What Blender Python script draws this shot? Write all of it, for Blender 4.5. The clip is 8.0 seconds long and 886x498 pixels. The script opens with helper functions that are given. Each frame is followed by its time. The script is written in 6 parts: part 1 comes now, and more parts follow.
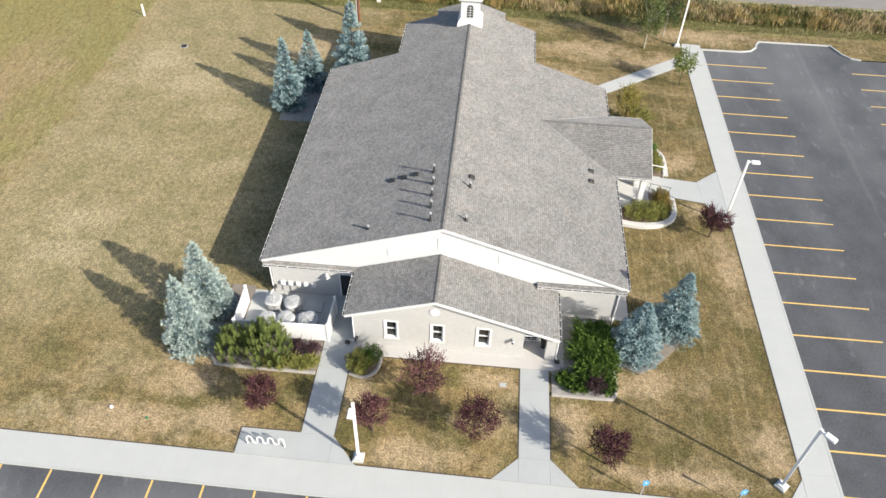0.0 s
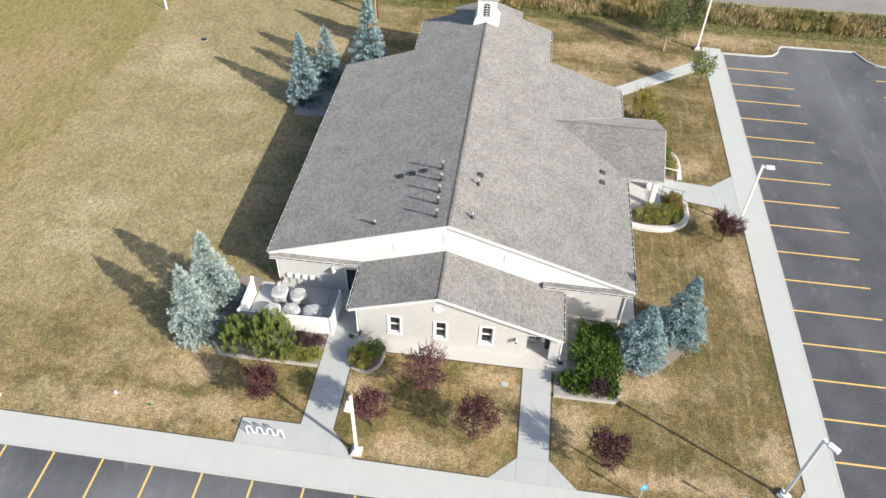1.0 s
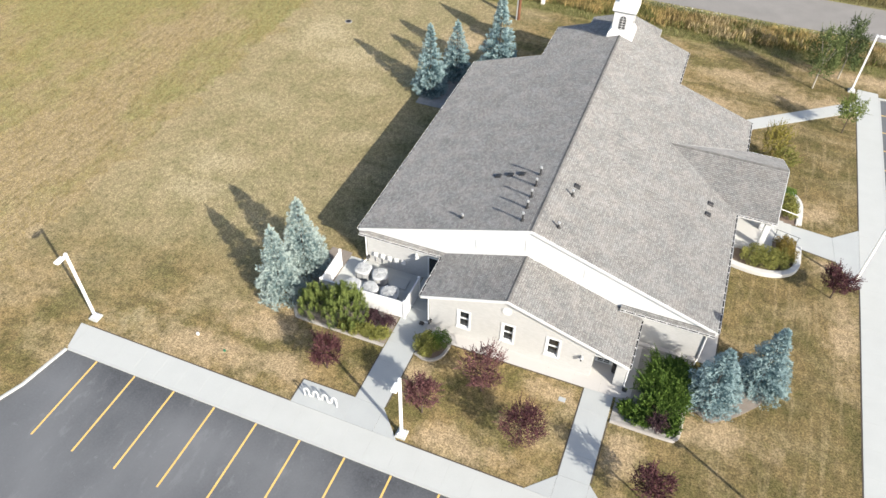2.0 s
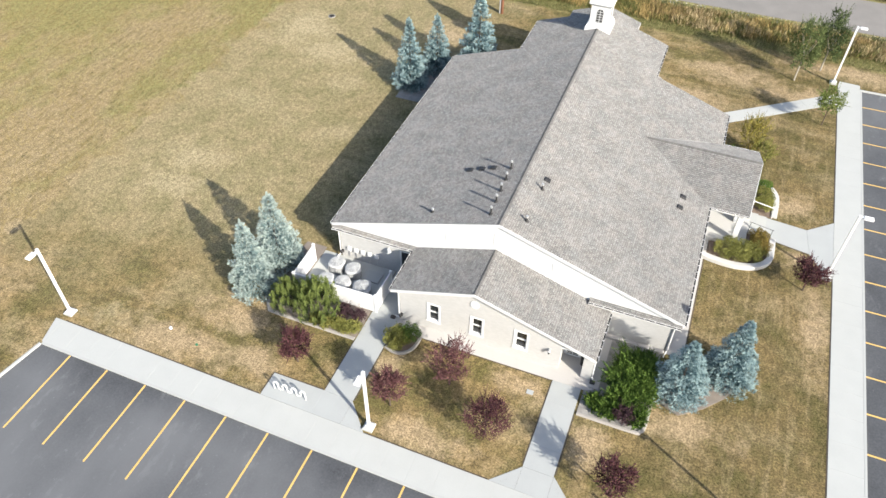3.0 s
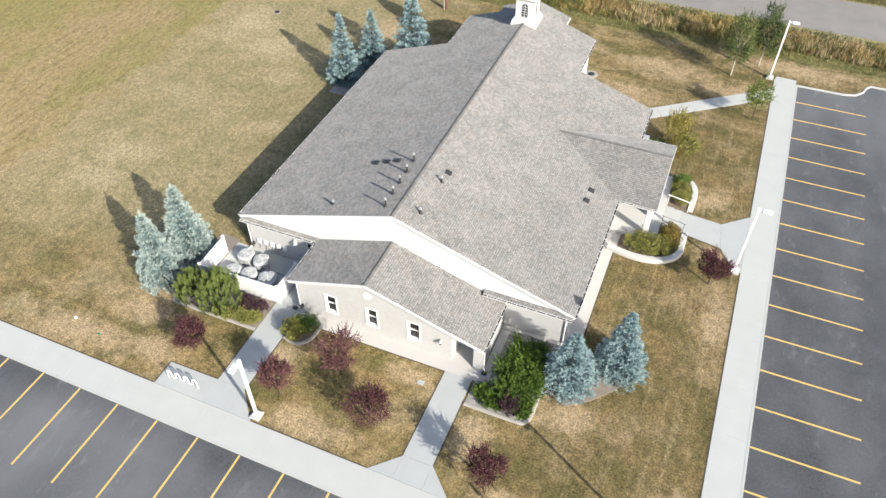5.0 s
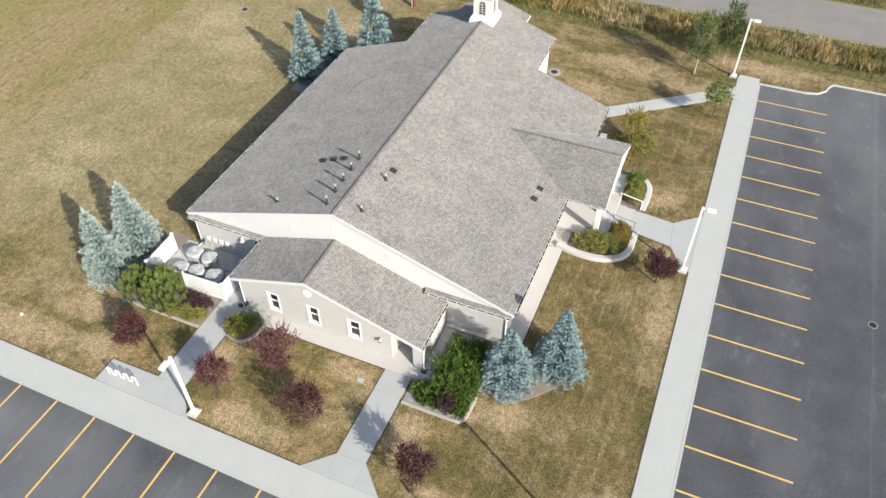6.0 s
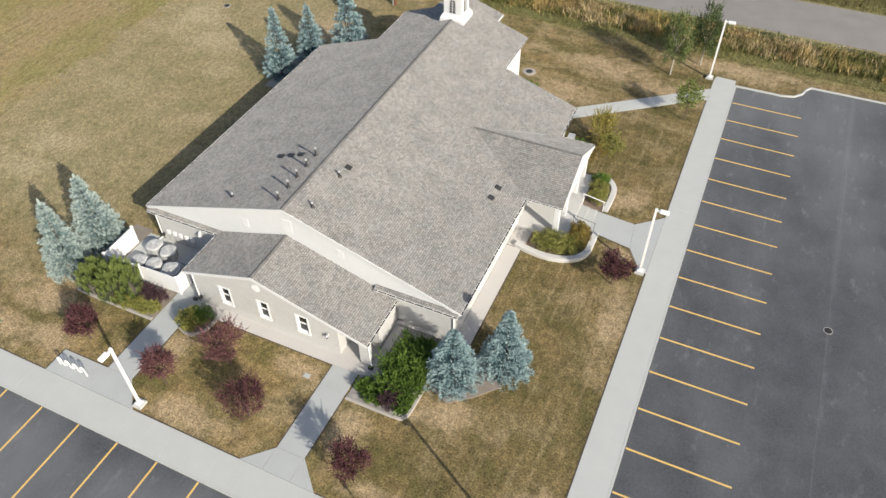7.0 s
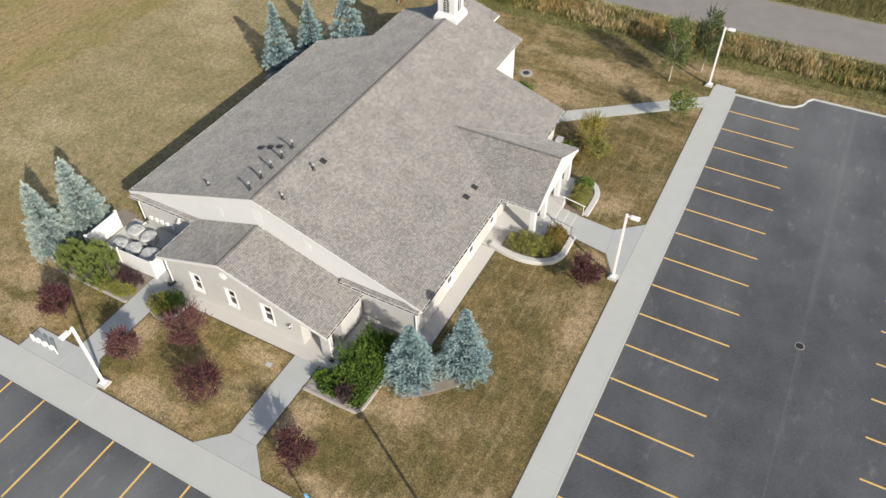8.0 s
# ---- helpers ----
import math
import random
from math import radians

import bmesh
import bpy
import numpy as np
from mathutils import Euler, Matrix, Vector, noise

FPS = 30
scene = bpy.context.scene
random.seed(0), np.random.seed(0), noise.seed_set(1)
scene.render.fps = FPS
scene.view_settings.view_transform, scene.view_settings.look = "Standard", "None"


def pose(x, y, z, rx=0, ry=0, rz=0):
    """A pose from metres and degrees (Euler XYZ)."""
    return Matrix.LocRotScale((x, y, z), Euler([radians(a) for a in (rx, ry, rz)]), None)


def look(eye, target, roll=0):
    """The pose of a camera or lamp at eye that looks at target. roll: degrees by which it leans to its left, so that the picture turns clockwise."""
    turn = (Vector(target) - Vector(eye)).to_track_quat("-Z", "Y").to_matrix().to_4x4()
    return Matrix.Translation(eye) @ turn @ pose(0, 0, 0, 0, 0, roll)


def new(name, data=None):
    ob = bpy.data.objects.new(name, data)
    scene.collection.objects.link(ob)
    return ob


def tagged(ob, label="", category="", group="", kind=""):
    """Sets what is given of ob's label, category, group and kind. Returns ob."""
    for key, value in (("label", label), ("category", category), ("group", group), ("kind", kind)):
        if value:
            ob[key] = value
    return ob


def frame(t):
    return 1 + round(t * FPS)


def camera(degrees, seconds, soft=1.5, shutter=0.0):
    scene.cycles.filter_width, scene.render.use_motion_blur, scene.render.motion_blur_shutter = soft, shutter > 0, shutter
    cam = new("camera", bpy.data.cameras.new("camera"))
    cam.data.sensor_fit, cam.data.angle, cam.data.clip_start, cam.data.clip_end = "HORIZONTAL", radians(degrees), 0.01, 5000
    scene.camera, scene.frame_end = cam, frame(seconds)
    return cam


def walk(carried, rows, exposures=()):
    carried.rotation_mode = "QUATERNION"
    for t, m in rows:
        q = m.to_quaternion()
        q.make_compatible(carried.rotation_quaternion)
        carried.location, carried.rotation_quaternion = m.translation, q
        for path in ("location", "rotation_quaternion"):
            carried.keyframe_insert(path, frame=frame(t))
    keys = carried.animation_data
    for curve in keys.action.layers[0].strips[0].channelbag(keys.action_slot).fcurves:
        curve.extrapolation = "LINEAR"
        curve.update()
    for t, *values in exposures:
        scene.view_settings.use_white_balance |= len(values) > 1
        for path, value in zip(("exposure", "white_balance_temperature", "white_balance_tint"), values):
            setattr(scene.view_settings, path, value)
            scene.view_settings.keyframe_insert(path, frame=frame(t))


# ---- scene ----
cam = camera(62.2, 8.0)
PATH = [
    (0, (-0.113, 1.548, 35.996), (-0.207, 2.966, 34.589), 1.9),
    (0.5, (0.577, 1.537, 35.968), (0.475, 2.954, 34.56), 1.6),
    (0.8, (0.786, 1.509, 35.867), (0.687, 2.928, 34.461), 1.8),
    (1, (0.884, 1.535, 35.788), (0.73, 2.949, 34.381), 1.8),
    (1.1, (0.995, 1.571, 35.75), (0.759, 2.974, 34.344), 2.1),
    (1.2, (1.179, 1.615, 35.716), (0.886, 3.007, 34.31), 2.1),
    (1.3, (1.444, 1.66, 35.689), (1.093, 3.038, 34.284), 2.1),
    (1.4, (1.777, 1.7, 35.67), (1.349, 3.056, 34.264), 2.1),
    (1.5, (2.149, 1.736, 35.659), (1.68, 3.079, 34.253), 1.9),
    (1.7, (2.896, 1.796, 35.657), (2.407, 3.133, 34.252), 1.7),
    (2.8, (5.403, 2.325, 35.84), (4.896, 3.645, 34.426), 0.9),
    (3, (5.867, 2.533, 35.886), (5.361, 3.849, 34.469), 0.8),
    (3.5, (7.397, 2.981, 35.931), (6.882, 4.292, 34.511), 0.5),
    (4, (9.089, 3.482, 35.907), (8.564, 4.789, 34.487), 0.2),
    (4.5, (10.868, 4.049, 35.875), (10.335, 5.354, 34.456), 0.0),
    (5.8, (15.391, 5.774, 35.811), (14.844, 7.069, 34.389), -0.1),
    (6, (16.082, 6.101, 35.853), (15.534, 7.394, 34.43), -0.2),
    (6.5, (17.84, 6.834, 35.871), (17.281, 8.12, 34.445), -0.3),
    (7, (19.679, 7.581, 35.793), (19.094, 8.857, 34.368), -0.4),
    (7.5, (21.521, 8.347, 35.709), (20.902, 9.608, 34.285), -0.5),
    (8, (23.498, 9.192, 35.683), (22.826, 10.427, 34.261), -0.7),
]
walk(cam, [(t, look(eye, target, roll)) for t, eye, target, roll in PATH], exposures=[(0.0, 1.17, 6580, 10), (1.0, 1.18, 6560, 10), (2.5, 1.33, 6520, 10), (4.0, 1.33, 6480, 10), (5.0, 1.23, 6500, 10), (6.5, 0.92, 6600, 10), (8.0, 0.71, 6740, 10)])

# ---- world and sun ----
SUN_AZ, SUN_EL = radians(119.3), radians(28.8)
sun_way = Vector((math.sin(SUN_AZ) * math.cos(SUN_EL), math.cos(SUN_AZ) * math.cos(SUN_EL), math.sin(SUN_EL)))
world = bpy.data.worlds.new("sky")
scene.world = world
world.use_nodes = True
wn = world.node_tree
sky = wn.nodes.new("ShaderNodeTexSky")
sky.sky_type, sky.sun_disc = "NISHITA", False
sky.sun_elevation, sky.sun_rotation = SUN_EL, SUN_AZ
sky.air_density, sky.dust_density = 1.0, 2.0
back = wn.nodes["Background"]
back.inputs["Strength"].default_value = 0.1
wn.links.new(sky.outputs["Color"], back.inputs["Color"])
sun = new("sun", bpy.data.lights.new("sun", "SUN"))
sun.data.energy, sun.data.angle, sun.data.color = 3.86, radians(0.53), (1.0, 0.93, 0.81)
sun.matrix_world = look(sun_way * 200, (0, 0, 0))


# ---- materials ----
def material(name, dark, light, rough=0.8, scale=1.0, fine=12.0, bump=0.2, metal=0.0, island=0.0, per_object=0.0, contrast=0.5, bump_scale=None, spec=0.3, chalk=0.0):
    """A surface between two colours, by noise at two scales, with a fine relief."""
    m = bpy.data.materials.new(name)
    m.use_nodes = True
    nt = m.node_tree
    bsdf = nt.nodes["Principled BSDF"]
    bsdf.inputs["Roughness"].default_value = rough
    bsdf.inputs["Metallic"].default_value = metal
    bsdf.inputs["Specular IOR Level"].default_value = spec
    bsdf.inputs["Diffuse Roughness"].default_value = chalk
    geo = nt.nodes.new("ShaderNodeNewGeometry")
    big = nt.nodes.new("ShaderNodeTexNoise")
    big.inputs["Scale"].default_value, big.inputs["Detail"].default_value = scale, 4
    small = nt.nodes.new("ShaderNodeTexNoise")
    small.inputs["Scale"].default_value, small.inputs["Detail"].default_value = fine, 3
    nt.links.new(geo.outputs["Position"], big.inputs["Vector"])
    nt.links.new(geo.outputs["Position"], small.inputs["Vector"])
    add = nt.nodes.new("ShaderNodeMath")
    add.operation = "ADD"
    nt.links.new(big.outputs["Fac"], add.inputs[0])
    nt.links.new(small.outputs["Fac"], add.inputs[1])
    last = add.outputs[0]
    for amount, node, socket in ((island, geo, "Random Per Island"), (per_object, None, "Random")):
        if amount:
            node = node or nt.nodes.new("ShaderNodeObjectInfo")
            mul = nt.nodes.new("ShaderNodeMath")
            mul.operation = "MULTIPLY_ADD"
            mul.inputs[1].default_value = amount
            nt.links.new(node.outputs[socket], mul.inputs[0])
            nt.links.new(last, mul.inputs[2])
            off = nt.nodes.new("ShaderNodeMath")
            off.operation = "SUBTRACT"
            off.inputs[1].default_value = amount / 2
            nt.links.new(mul.outputs[0], off.inputs[0])
            last = off.outputs[0]
    ramp = nt.nodes.new("ShaderNodeMapRange")
    ramp.inputs["From Min"].default_value, ramp.inputs["From Max"].default_value = 1 - contrast, 1 + contrast
    nt.links.new(last, ramp.inputs["Value"])
    mix = nt.nodes.new("ShaderNodeMix")
    mix.data_type = "RGBA"
    mix.inputs["A"].default_value, mix.inputs["B"].default_value = (*dark, 1), (*light, 1)
    nt.links.new(ramp.outputs["Result"], mix.inputs["Factor"])
    nt.links.new(mix.outputs["Result"], bsdf.inputs["Base Color"])
    if bump:
        b = nt.nodes.new("ShaderNodeBump")
        b.inputs["Strength"].default_value, b.inputs["Distance"].default_value = bump, 0.02
        if bump_scale:
            extra = nt.nodes.new("ShaderNodeTexNoise")
            extra.inputs["Scale"].default_value, extra.inputs["Detail"].default_value = bump_scale, 4
            nt.links.new(geo.outputs["Position"], extra.inputs["Vector"])
            nt.links.new(extra.outputs["Fac"], b.inputs["Height"])
        else:
            nt.links.new(small.outputs["Fac"], b.inputs["Height"])
        nt.links.new(b.outputs["Normal"], bsdf.inputs["Normal"])
    return m


def leafy(name, dark, light, rough=0.7, vary=0.9):
    """Foliage whose leaves differ one from another."""
    return material(name, dark, light, rough, 0.9, 6.0, 0.0, island=vary, contrast=0.7, spec=0.2)


def ground_material():
    """Dry mown lawn, rough unmown field on the far side of its edge, and streaks of both."""
    m = bpy.data.materials.new("dry_grass")
    m.use_nodes = True
    nt = m.node_tree
    N, L = nt.nodes.new, nt.links.new
    bsdf = nt.nodes["Principled BSDF"]
    bsdf.inputs["Roughness"].default_value = 0.95
    bsdf.inputs["Specular IOR Level"].default_value = 0.1
    geo = N("ShaderNodeNewGeometry")
    sep = N("ShaderNodeSeparateXYZ")
    L(geo.outputs["Position"], sep.inputs[0])

    def noise_at(scale, detail=4, stretch=None, rough=0.55):
        n = N("ShaderNodeTexNoise")
        n.inputs["Scale"].default_value, n.inputs["Detail"].default_value = scale, detail
        n.inputs["Roughness"].default_value = rough
        if stretch:
            mp = N("ShaderNodeMapping")
            mp.inputs["Scale"].default_value = stretch
            L(geo.outputs["Position"], mp.inputs["Vector"])
            L(mp.outputs[0], n.inputs["Vector"])
        else:
            L(geo.outputs["Position"], n.inputs["Vector"])
        return n.outputs["Fac"]

    def ramp(value, lo, hi):
        r = N("ShaderNodeMapRange")
        r.interpolation_type = "SMOOTHSTEP"
        r.inputs["From Min"].default_value, r.inputs["From Max"].default_value = lo, hi
        L(value, r.inputs["Value"])
        return r.outputs["Result"]

    def mix(f, a, b):
        x = N("ShaderNodeMix")
        x.data_type = "RGBA"
        L(f, x.inputs["Factor"])
        for key, v in (("A", a), ("B", b)):
            if isinstance(v, tuple):
                x.inputs[key].default_value = (*v, 1)
            else:
                L(v, x.inputs[key])
        return x.outputs["Result"]

    def calc(op, a, b):
        x = N("ShaderNodeMath")
        x.operation = op
        for i, v in enumerate((a, b)):
            if isinstance(v, (int, float)):
                x.inputs[i].default_value = v
            else:
                L(v, x.inputs[i])
        return x.outputs[0]

    lawn = mix(ramp(noise_at(0.36, 8, None, 0.7), 0.38, 0.62), LAWN_GREEN, LAWN_DRY)
    lawn = mix(calc("MULTIPLY", ramp(noise_at(0.2, 6, (1.0, 1.6, 1.0), 0.62), 0.47, 0.66), 0.55), lawn, LAWN_STRAW)
    lawn = mix(calc("MULTIPLY", ramp(noise_at(0.8, 8, (1.0, 0.8, 1.0), 0.76), 0.48, 0.64), 0.55), lawn, LAWN_DARK)
    # darker lawn east of the building
    lawn = mix(calc("MULTIPLY", ramp(calc("ADD", sep.outputs["X"], calc("MULTIPLY", noise_at(0.3, 4), 5.0)), 7.5, 13.0), 0.34), lawn, LAWN_DARK)
    rows_y = calc("MULTIPLY", ramp(noise_at(1.0, 5, (2.2, 0.22, 1.0), 0.6), 0.5, 0.66), ramp(sep.outputs["X"], 9.0, 11.0))
    rows_x = calc("MULTIPLY", ramp(noise_at(1.0, 5, (0.16, 1.5, 1.0), 0.6), 0.5, 0.66), ramp(sep.outputs["Y"], 57.0, 60.0))
    lawn = mix(calc("MULTIPLY", calc("MAXIMUM", rows_y, rows_x), 0.26), lawn, LAWN_STRAW)
    pale = mix(ramp(noise_at(0.5, 6, (1.0, 0.7, 1.0), 0.68), 0.34, 0.66), PALE_GREEN, PALE_DRY)
    pale = mix(calc("MULTIPLY", ramp(noise_at(0.14, 3), 0.52, 0.68), 0.45), pale, PALE_STRAW)
    ragged = calc("MULTIPLY", calc("SUBTRACT", noise_at(0.6, 7, None, 0.75), 0.5), 4.0)
    drift = calc("MULTIPLY", calc("SUBTRACT", noise_at(0.15, 3), 0.5), 14.0)
    lawn = mix(calc("MULTIPLY", ramp(calc("ADD", sep.outputs["X"], drift), -9.0, -22.0), ramp(calc("ADD", sep.outputs["Y"], drift), 22.0, 34.0)), lawn, pale)
    # dry tan strip along the unmown field
    lawn = mix(calc("MULTIPLY", ramp(calc("ADD", sep.outputs["X"], calc("MULTIPLY", ragged, 1.1)), -32.6, -35.6), 0.5), lawn, FIELD_TAN)
    patch = None
    for x, y, rx, ry in WORN:
        mp = N("ShaderNodeMapping")
        mp.inputs["Location"].default_value = (-x / rx, -y / ry, 0)
        mp.inputs["Scale"].default_value = (1 / rx, 1 / ry, 0)
        L(geo.outputs["Position"], mp.inputs["Vector"])
        far = N("ShaderNodeVectorMath")
        far.operation = "LENGTH"
        L(mp.outputs[0], far.inputs[0])
        patch = far.outputs["Value"] if patch is None else calc("MINIMUM", patch, far.outputs["Value"])
    lawn = mix(calc("MULTIPLY", ramp(calc("ADD", patch, ragged), 1.4, 0.1), 0.68), lawn, mix(ramp(sep.outputs["X"], -25.0, -20.0), PALE_STRAW, WORN_STRAW))
    lean = N("ShaderNodeMapRange")
    lean.inputs["From Min"].default_value, lean.inputs["From Max"].default_value = 30.0, 62.0
    lean.inputs["To Min"].default_value, lean.inputs["To Max"].default_value = 0.08, -0.14
    L(sep.outputs["Y"], lean.inputs["Value"])
    field = mix(ramp(calc("ADD", noise_at(0.1, 7, (1.0, 0.6, 1.0), 0.66), lean.outputs["Result"]), 0.38, 0.54), FIELD_GREEN, FIELD_TAN)
    slant = N("ShaderNodeMapping")
    slant.inputs["Rotation"].default_value, slant.inputs["Scale"].default_value = (0, 0, radians(28)), (1.9, 0.5, 1.0)
    L(geo.outputs["Position"], slant.inputs["Vector"])
    stalks = N("ShaderNodeTexNoise")
    stalks.inputs["Scale"].default_value, stalks.inputs["Detail"].default_value, stalks.inputs["Roughness"].default_value = 1.1, 7, 0.75
    L(slant.outputs[0], stalks.inputs["Vector"])
    field = mix(calc("MULTIPLY", ramp(stalks.outputs["Fac"], 0.47, 0.62), 0.75), field, FIELD_DARK)
    # the edge of the mown part: a line west of the building, and another along the ditch
    wobble = calc("MULTIPLY", calc("SUBTRACT", noise_at(0.7, 7, None, 0.7), 0.5), 3.2)
    west = ramp(calc("ADD", sep.outputs["X"], wobble), -35.2, -35.7)
    north = ramp(calc("ADD", sep.outputs["Y"], wobble), 71.7, 72.9)
    colour = mix(calc("MAXIMUM", west, north), lawn, field)
    fine = noise_at(9.0, 6, None, 0.75)
    tuft = noise_at(3.0, 7, (1.0, 0.75, 1.0), 0.72)
    tufts = mix(ramp(tuft, 0.34, 0.66), (0.55, 0.56, 0.54), (1.4, 1.38, 1.36))
    grain = mix(ramp(fine, 0.36, 0.64), (0.5, 0.5, 0.47), (1.36, 1.35, 1.32))
    mul = N("ShaderNodeMix")
    mul.data_type, mul.blend_type = "RGBA", "MULTIPLY"
    mul.inputs["Factor"].default_value = 0.95
    L(colour, mul.inputs["A"])
    L(grain, mul.inputs["B"])
    coarse = N("ShaderNodeMix")
    coarse.data_type, coarse.blend_type = "RGBA", "MULTIPLY"
    coarse.inputs["Factor"].default_value = 0.62
    L(mul.outputs["Result"], coarse.inputs["A"])
    L(tufts, coarse.inputs["B"])
    L(coarse.outputs["Result"], bsdf.inputs["Base Color"])
    b = N("ShaderNodeBump")
    b.inputs["Strength"].default_value, b.inputs["Distance"].default_value = 0.7, 0.05
    L(fine, b.inputs["Height"])
    L(b.outputs["Normal"], bsdf.inputs["Normal"])
    return m


WORN_STRAW = (0.4, 0.308, 0.205)
# worn places in the lawn: x, y and half widths
WORN = ((-28.6, 38.1, 3.0, 2.0), (-28.4, 34.8, 2.6, 1.6), (-26.6, 56.3, 4.2, 2.6), (-31.0, 59.8, 3.0, 2.0), (-17.0, 63.3, 2.6, 2.6), (-20.0, 22.4, 6.0, 1.4), (-16.6, 25.6, 3.0, 1.7), (-13.9, 22.9, 2.0, 1.1),
        (1.3, 27.1, 1.7, 1.0), (-2.5, 22.0, 3.2, 0.9), (-6.2, 25.2, 0.9, 1.3), (10.6, 27.9, 2.6, 1.1), (6.0, 24.8, 1.3, 1.6), (17.2, 38.0, 1.0, 3.0), (16.8, 24.4, 1.3, 1.6), (16.0, 65.2, 4.5, 1.6), (9.0, 66.5, 4.0, 2.0), (20.0, 70.8, 6.0, 1.2), (6.5, 61.5, 2.5, 2.0), (11.5, 21.8, 4.5, 0.7), (15.8, 44.2, 1.3, 1.0), (15.5, 49.5, 1.8, 1.3))
LAWN_DRY, LAWN_GREEN, LAWN_STRAW, LAWN_DARK = (0.24, 0.179, 0.09), (0.118, 0.106, 0.043), (0.355, 0.28, 0.175), (0.07, 0.06, 0.028)
PALE_DRY, PALE_GREEN, PALE_STRAW = (0.29, 0.241, 0.145), (0.215, 0.191, 0.104), (0.37, 0.314, 0.205)
FIELD_GREEN, FIELD_TAN, FIELD_DARK = (0.232, 0.22, 0.1), (0.305, 0.245, 0.152), (0.165, 0.135, 0.07)
M_GROUND = ground_material()
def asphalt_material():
    """Sealed asphalt with dusty clouds and scuffs, its colour ramped paler towards the far end and over the front lot.
    """
    m = material("asphalt", (0.04, 0.043, 0.049), (0.092, 0.098, 0.108), 0.85, 0.45, 9.0, 0.3, contrast=0.5)
    nt = m.node_tree
    N, L = nt.nodes.new, nt.links.new
    bsdf = nt.nodes["Principled BSDF"]
    old = bsdf.inputs["Base Color"].links[0].from_socket
    geo = nt.nodes["Geometry"]
    sep = N("ShaderNodeSeparateXYZ")
    L(geo.outputs["Position"], sep.inputs[0])
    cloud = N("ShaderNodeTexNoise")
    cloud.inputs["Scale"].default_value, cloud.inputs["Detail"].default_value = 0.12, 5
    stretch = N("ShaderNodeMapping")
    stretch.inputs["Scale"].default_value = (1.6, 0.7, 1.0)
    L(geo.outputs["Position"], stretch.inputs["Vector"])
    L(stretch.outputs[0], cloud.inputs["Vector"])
    # ramp along y put into the base colour, paler towards the far end
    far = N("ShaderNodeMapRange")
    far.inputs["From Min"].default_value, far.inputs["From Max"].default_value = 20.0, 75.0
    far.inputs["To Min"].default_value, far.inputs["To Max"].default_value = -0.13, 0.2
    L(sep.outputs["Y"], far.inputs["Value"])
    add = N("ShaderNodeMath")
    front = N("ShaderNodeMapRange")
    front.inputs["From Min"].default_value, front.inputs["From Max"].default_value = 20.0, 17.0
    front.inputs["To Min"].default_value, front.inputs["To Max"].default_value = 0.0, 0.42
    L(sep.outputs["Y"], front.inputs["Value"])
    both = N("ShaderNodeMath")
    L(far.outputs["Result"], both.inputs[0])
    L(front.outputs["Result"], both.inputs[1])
    scuff = N("ShaderNodeTexNoise")
    scuff.inputs["Scale"].default_value, scuff.inputs["Detail"].default_value, scuff.inputs["Roughness"].default_value = 0.7, 7, 0.72
    L(stretch.outputs[0], scuff.inputs["Vector"])
    spots = N("ShaderNodeMapRange")
    spots.inputs["From Min"].default_value, spots.inputs["From Max"].default_value = 0.56, 0.72
    spots.inputs["To Max"].default_value = 0.34
    L(scuff.outputs["Fac"], spots.inputs["Value"])
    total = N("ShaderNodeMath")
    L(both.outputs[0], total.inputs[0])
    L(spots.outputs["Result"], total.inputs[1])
    # pale flecks of grit, and a worn band where two lanes of asphalt meet
    grit = N("ShaderNodeTexNoise")
    grit.inputs["Scale"].default_value, grit.inputs["Detail"].default_value, grit.inputs["Roughness"].default_value = 2.6, 6, 0.7
    L(geo.outputs["Position"], grit.inputs["Vector"])
    flecks = N("ShaderNodeMapRange")
    flecks.inputs["From Min"].default_value, flecks.inputs["From Max"].default_value = 0.64, 0.76
    flecks.inputs["To Max"].default_value = 0.7
    L(grit.outputs["Fac"], flecks.inputs["Value"])
    off = N("ShaderNodeMath")
    off.operation, off.inputs[1].default_value = "SUBTRACT", 29.56
    L(sep.outputs["X"], off.inputs[0])
    near = N("ShaderNodeMath")
    near.operation = "ABSOLUTE"
    L(off.outputs[0], near.inputs[0])
    band = N("ShaderNodeMapRange")
    band.inputs["From Min"].default_value, band.inputs["From Max"].default_value = 0.28, 0.0
    band.inputs["To Max"].default_value = 0.26
    L(near.outputs[0], band.inputs["Value"])
    patchy = N("ShaderNodeMath")
    patchy.operation = "MULTIPLY"
    L(band.outputs["Result"], patchy.inputs[0])
    L(scuff.outputs["Fac"], patchy.inputs[1])
    marks = N("ShaderNodeMath")
    L(flecks.outputs["Result"], marks.inputs[0])
    L(patchy.outputs[0], marks.inputs[1])
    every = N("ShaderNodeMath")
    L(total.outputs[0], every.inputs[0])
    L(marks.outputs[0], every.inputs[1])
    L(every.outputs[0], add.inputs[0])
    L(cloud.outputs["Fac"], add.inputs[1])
    dust_and_tone = N("ShaderNodeMapRange")
    dust_and_tone.inputs["From Min"].default_value, dust_and_tone.inputs["From Max"].default_value = 0.46, 1.0
    L(add.outputs[0], dust_and_tone.inputs["Value"])
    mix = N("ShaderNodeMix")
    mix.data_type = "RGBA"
    L(dust_and_tone.outputs["Result"], mix.inputs["Factor"])
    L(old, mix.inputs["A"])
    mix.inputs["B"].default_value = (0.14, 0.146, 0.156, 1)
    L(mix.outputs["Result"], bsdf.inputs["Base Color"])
    return m


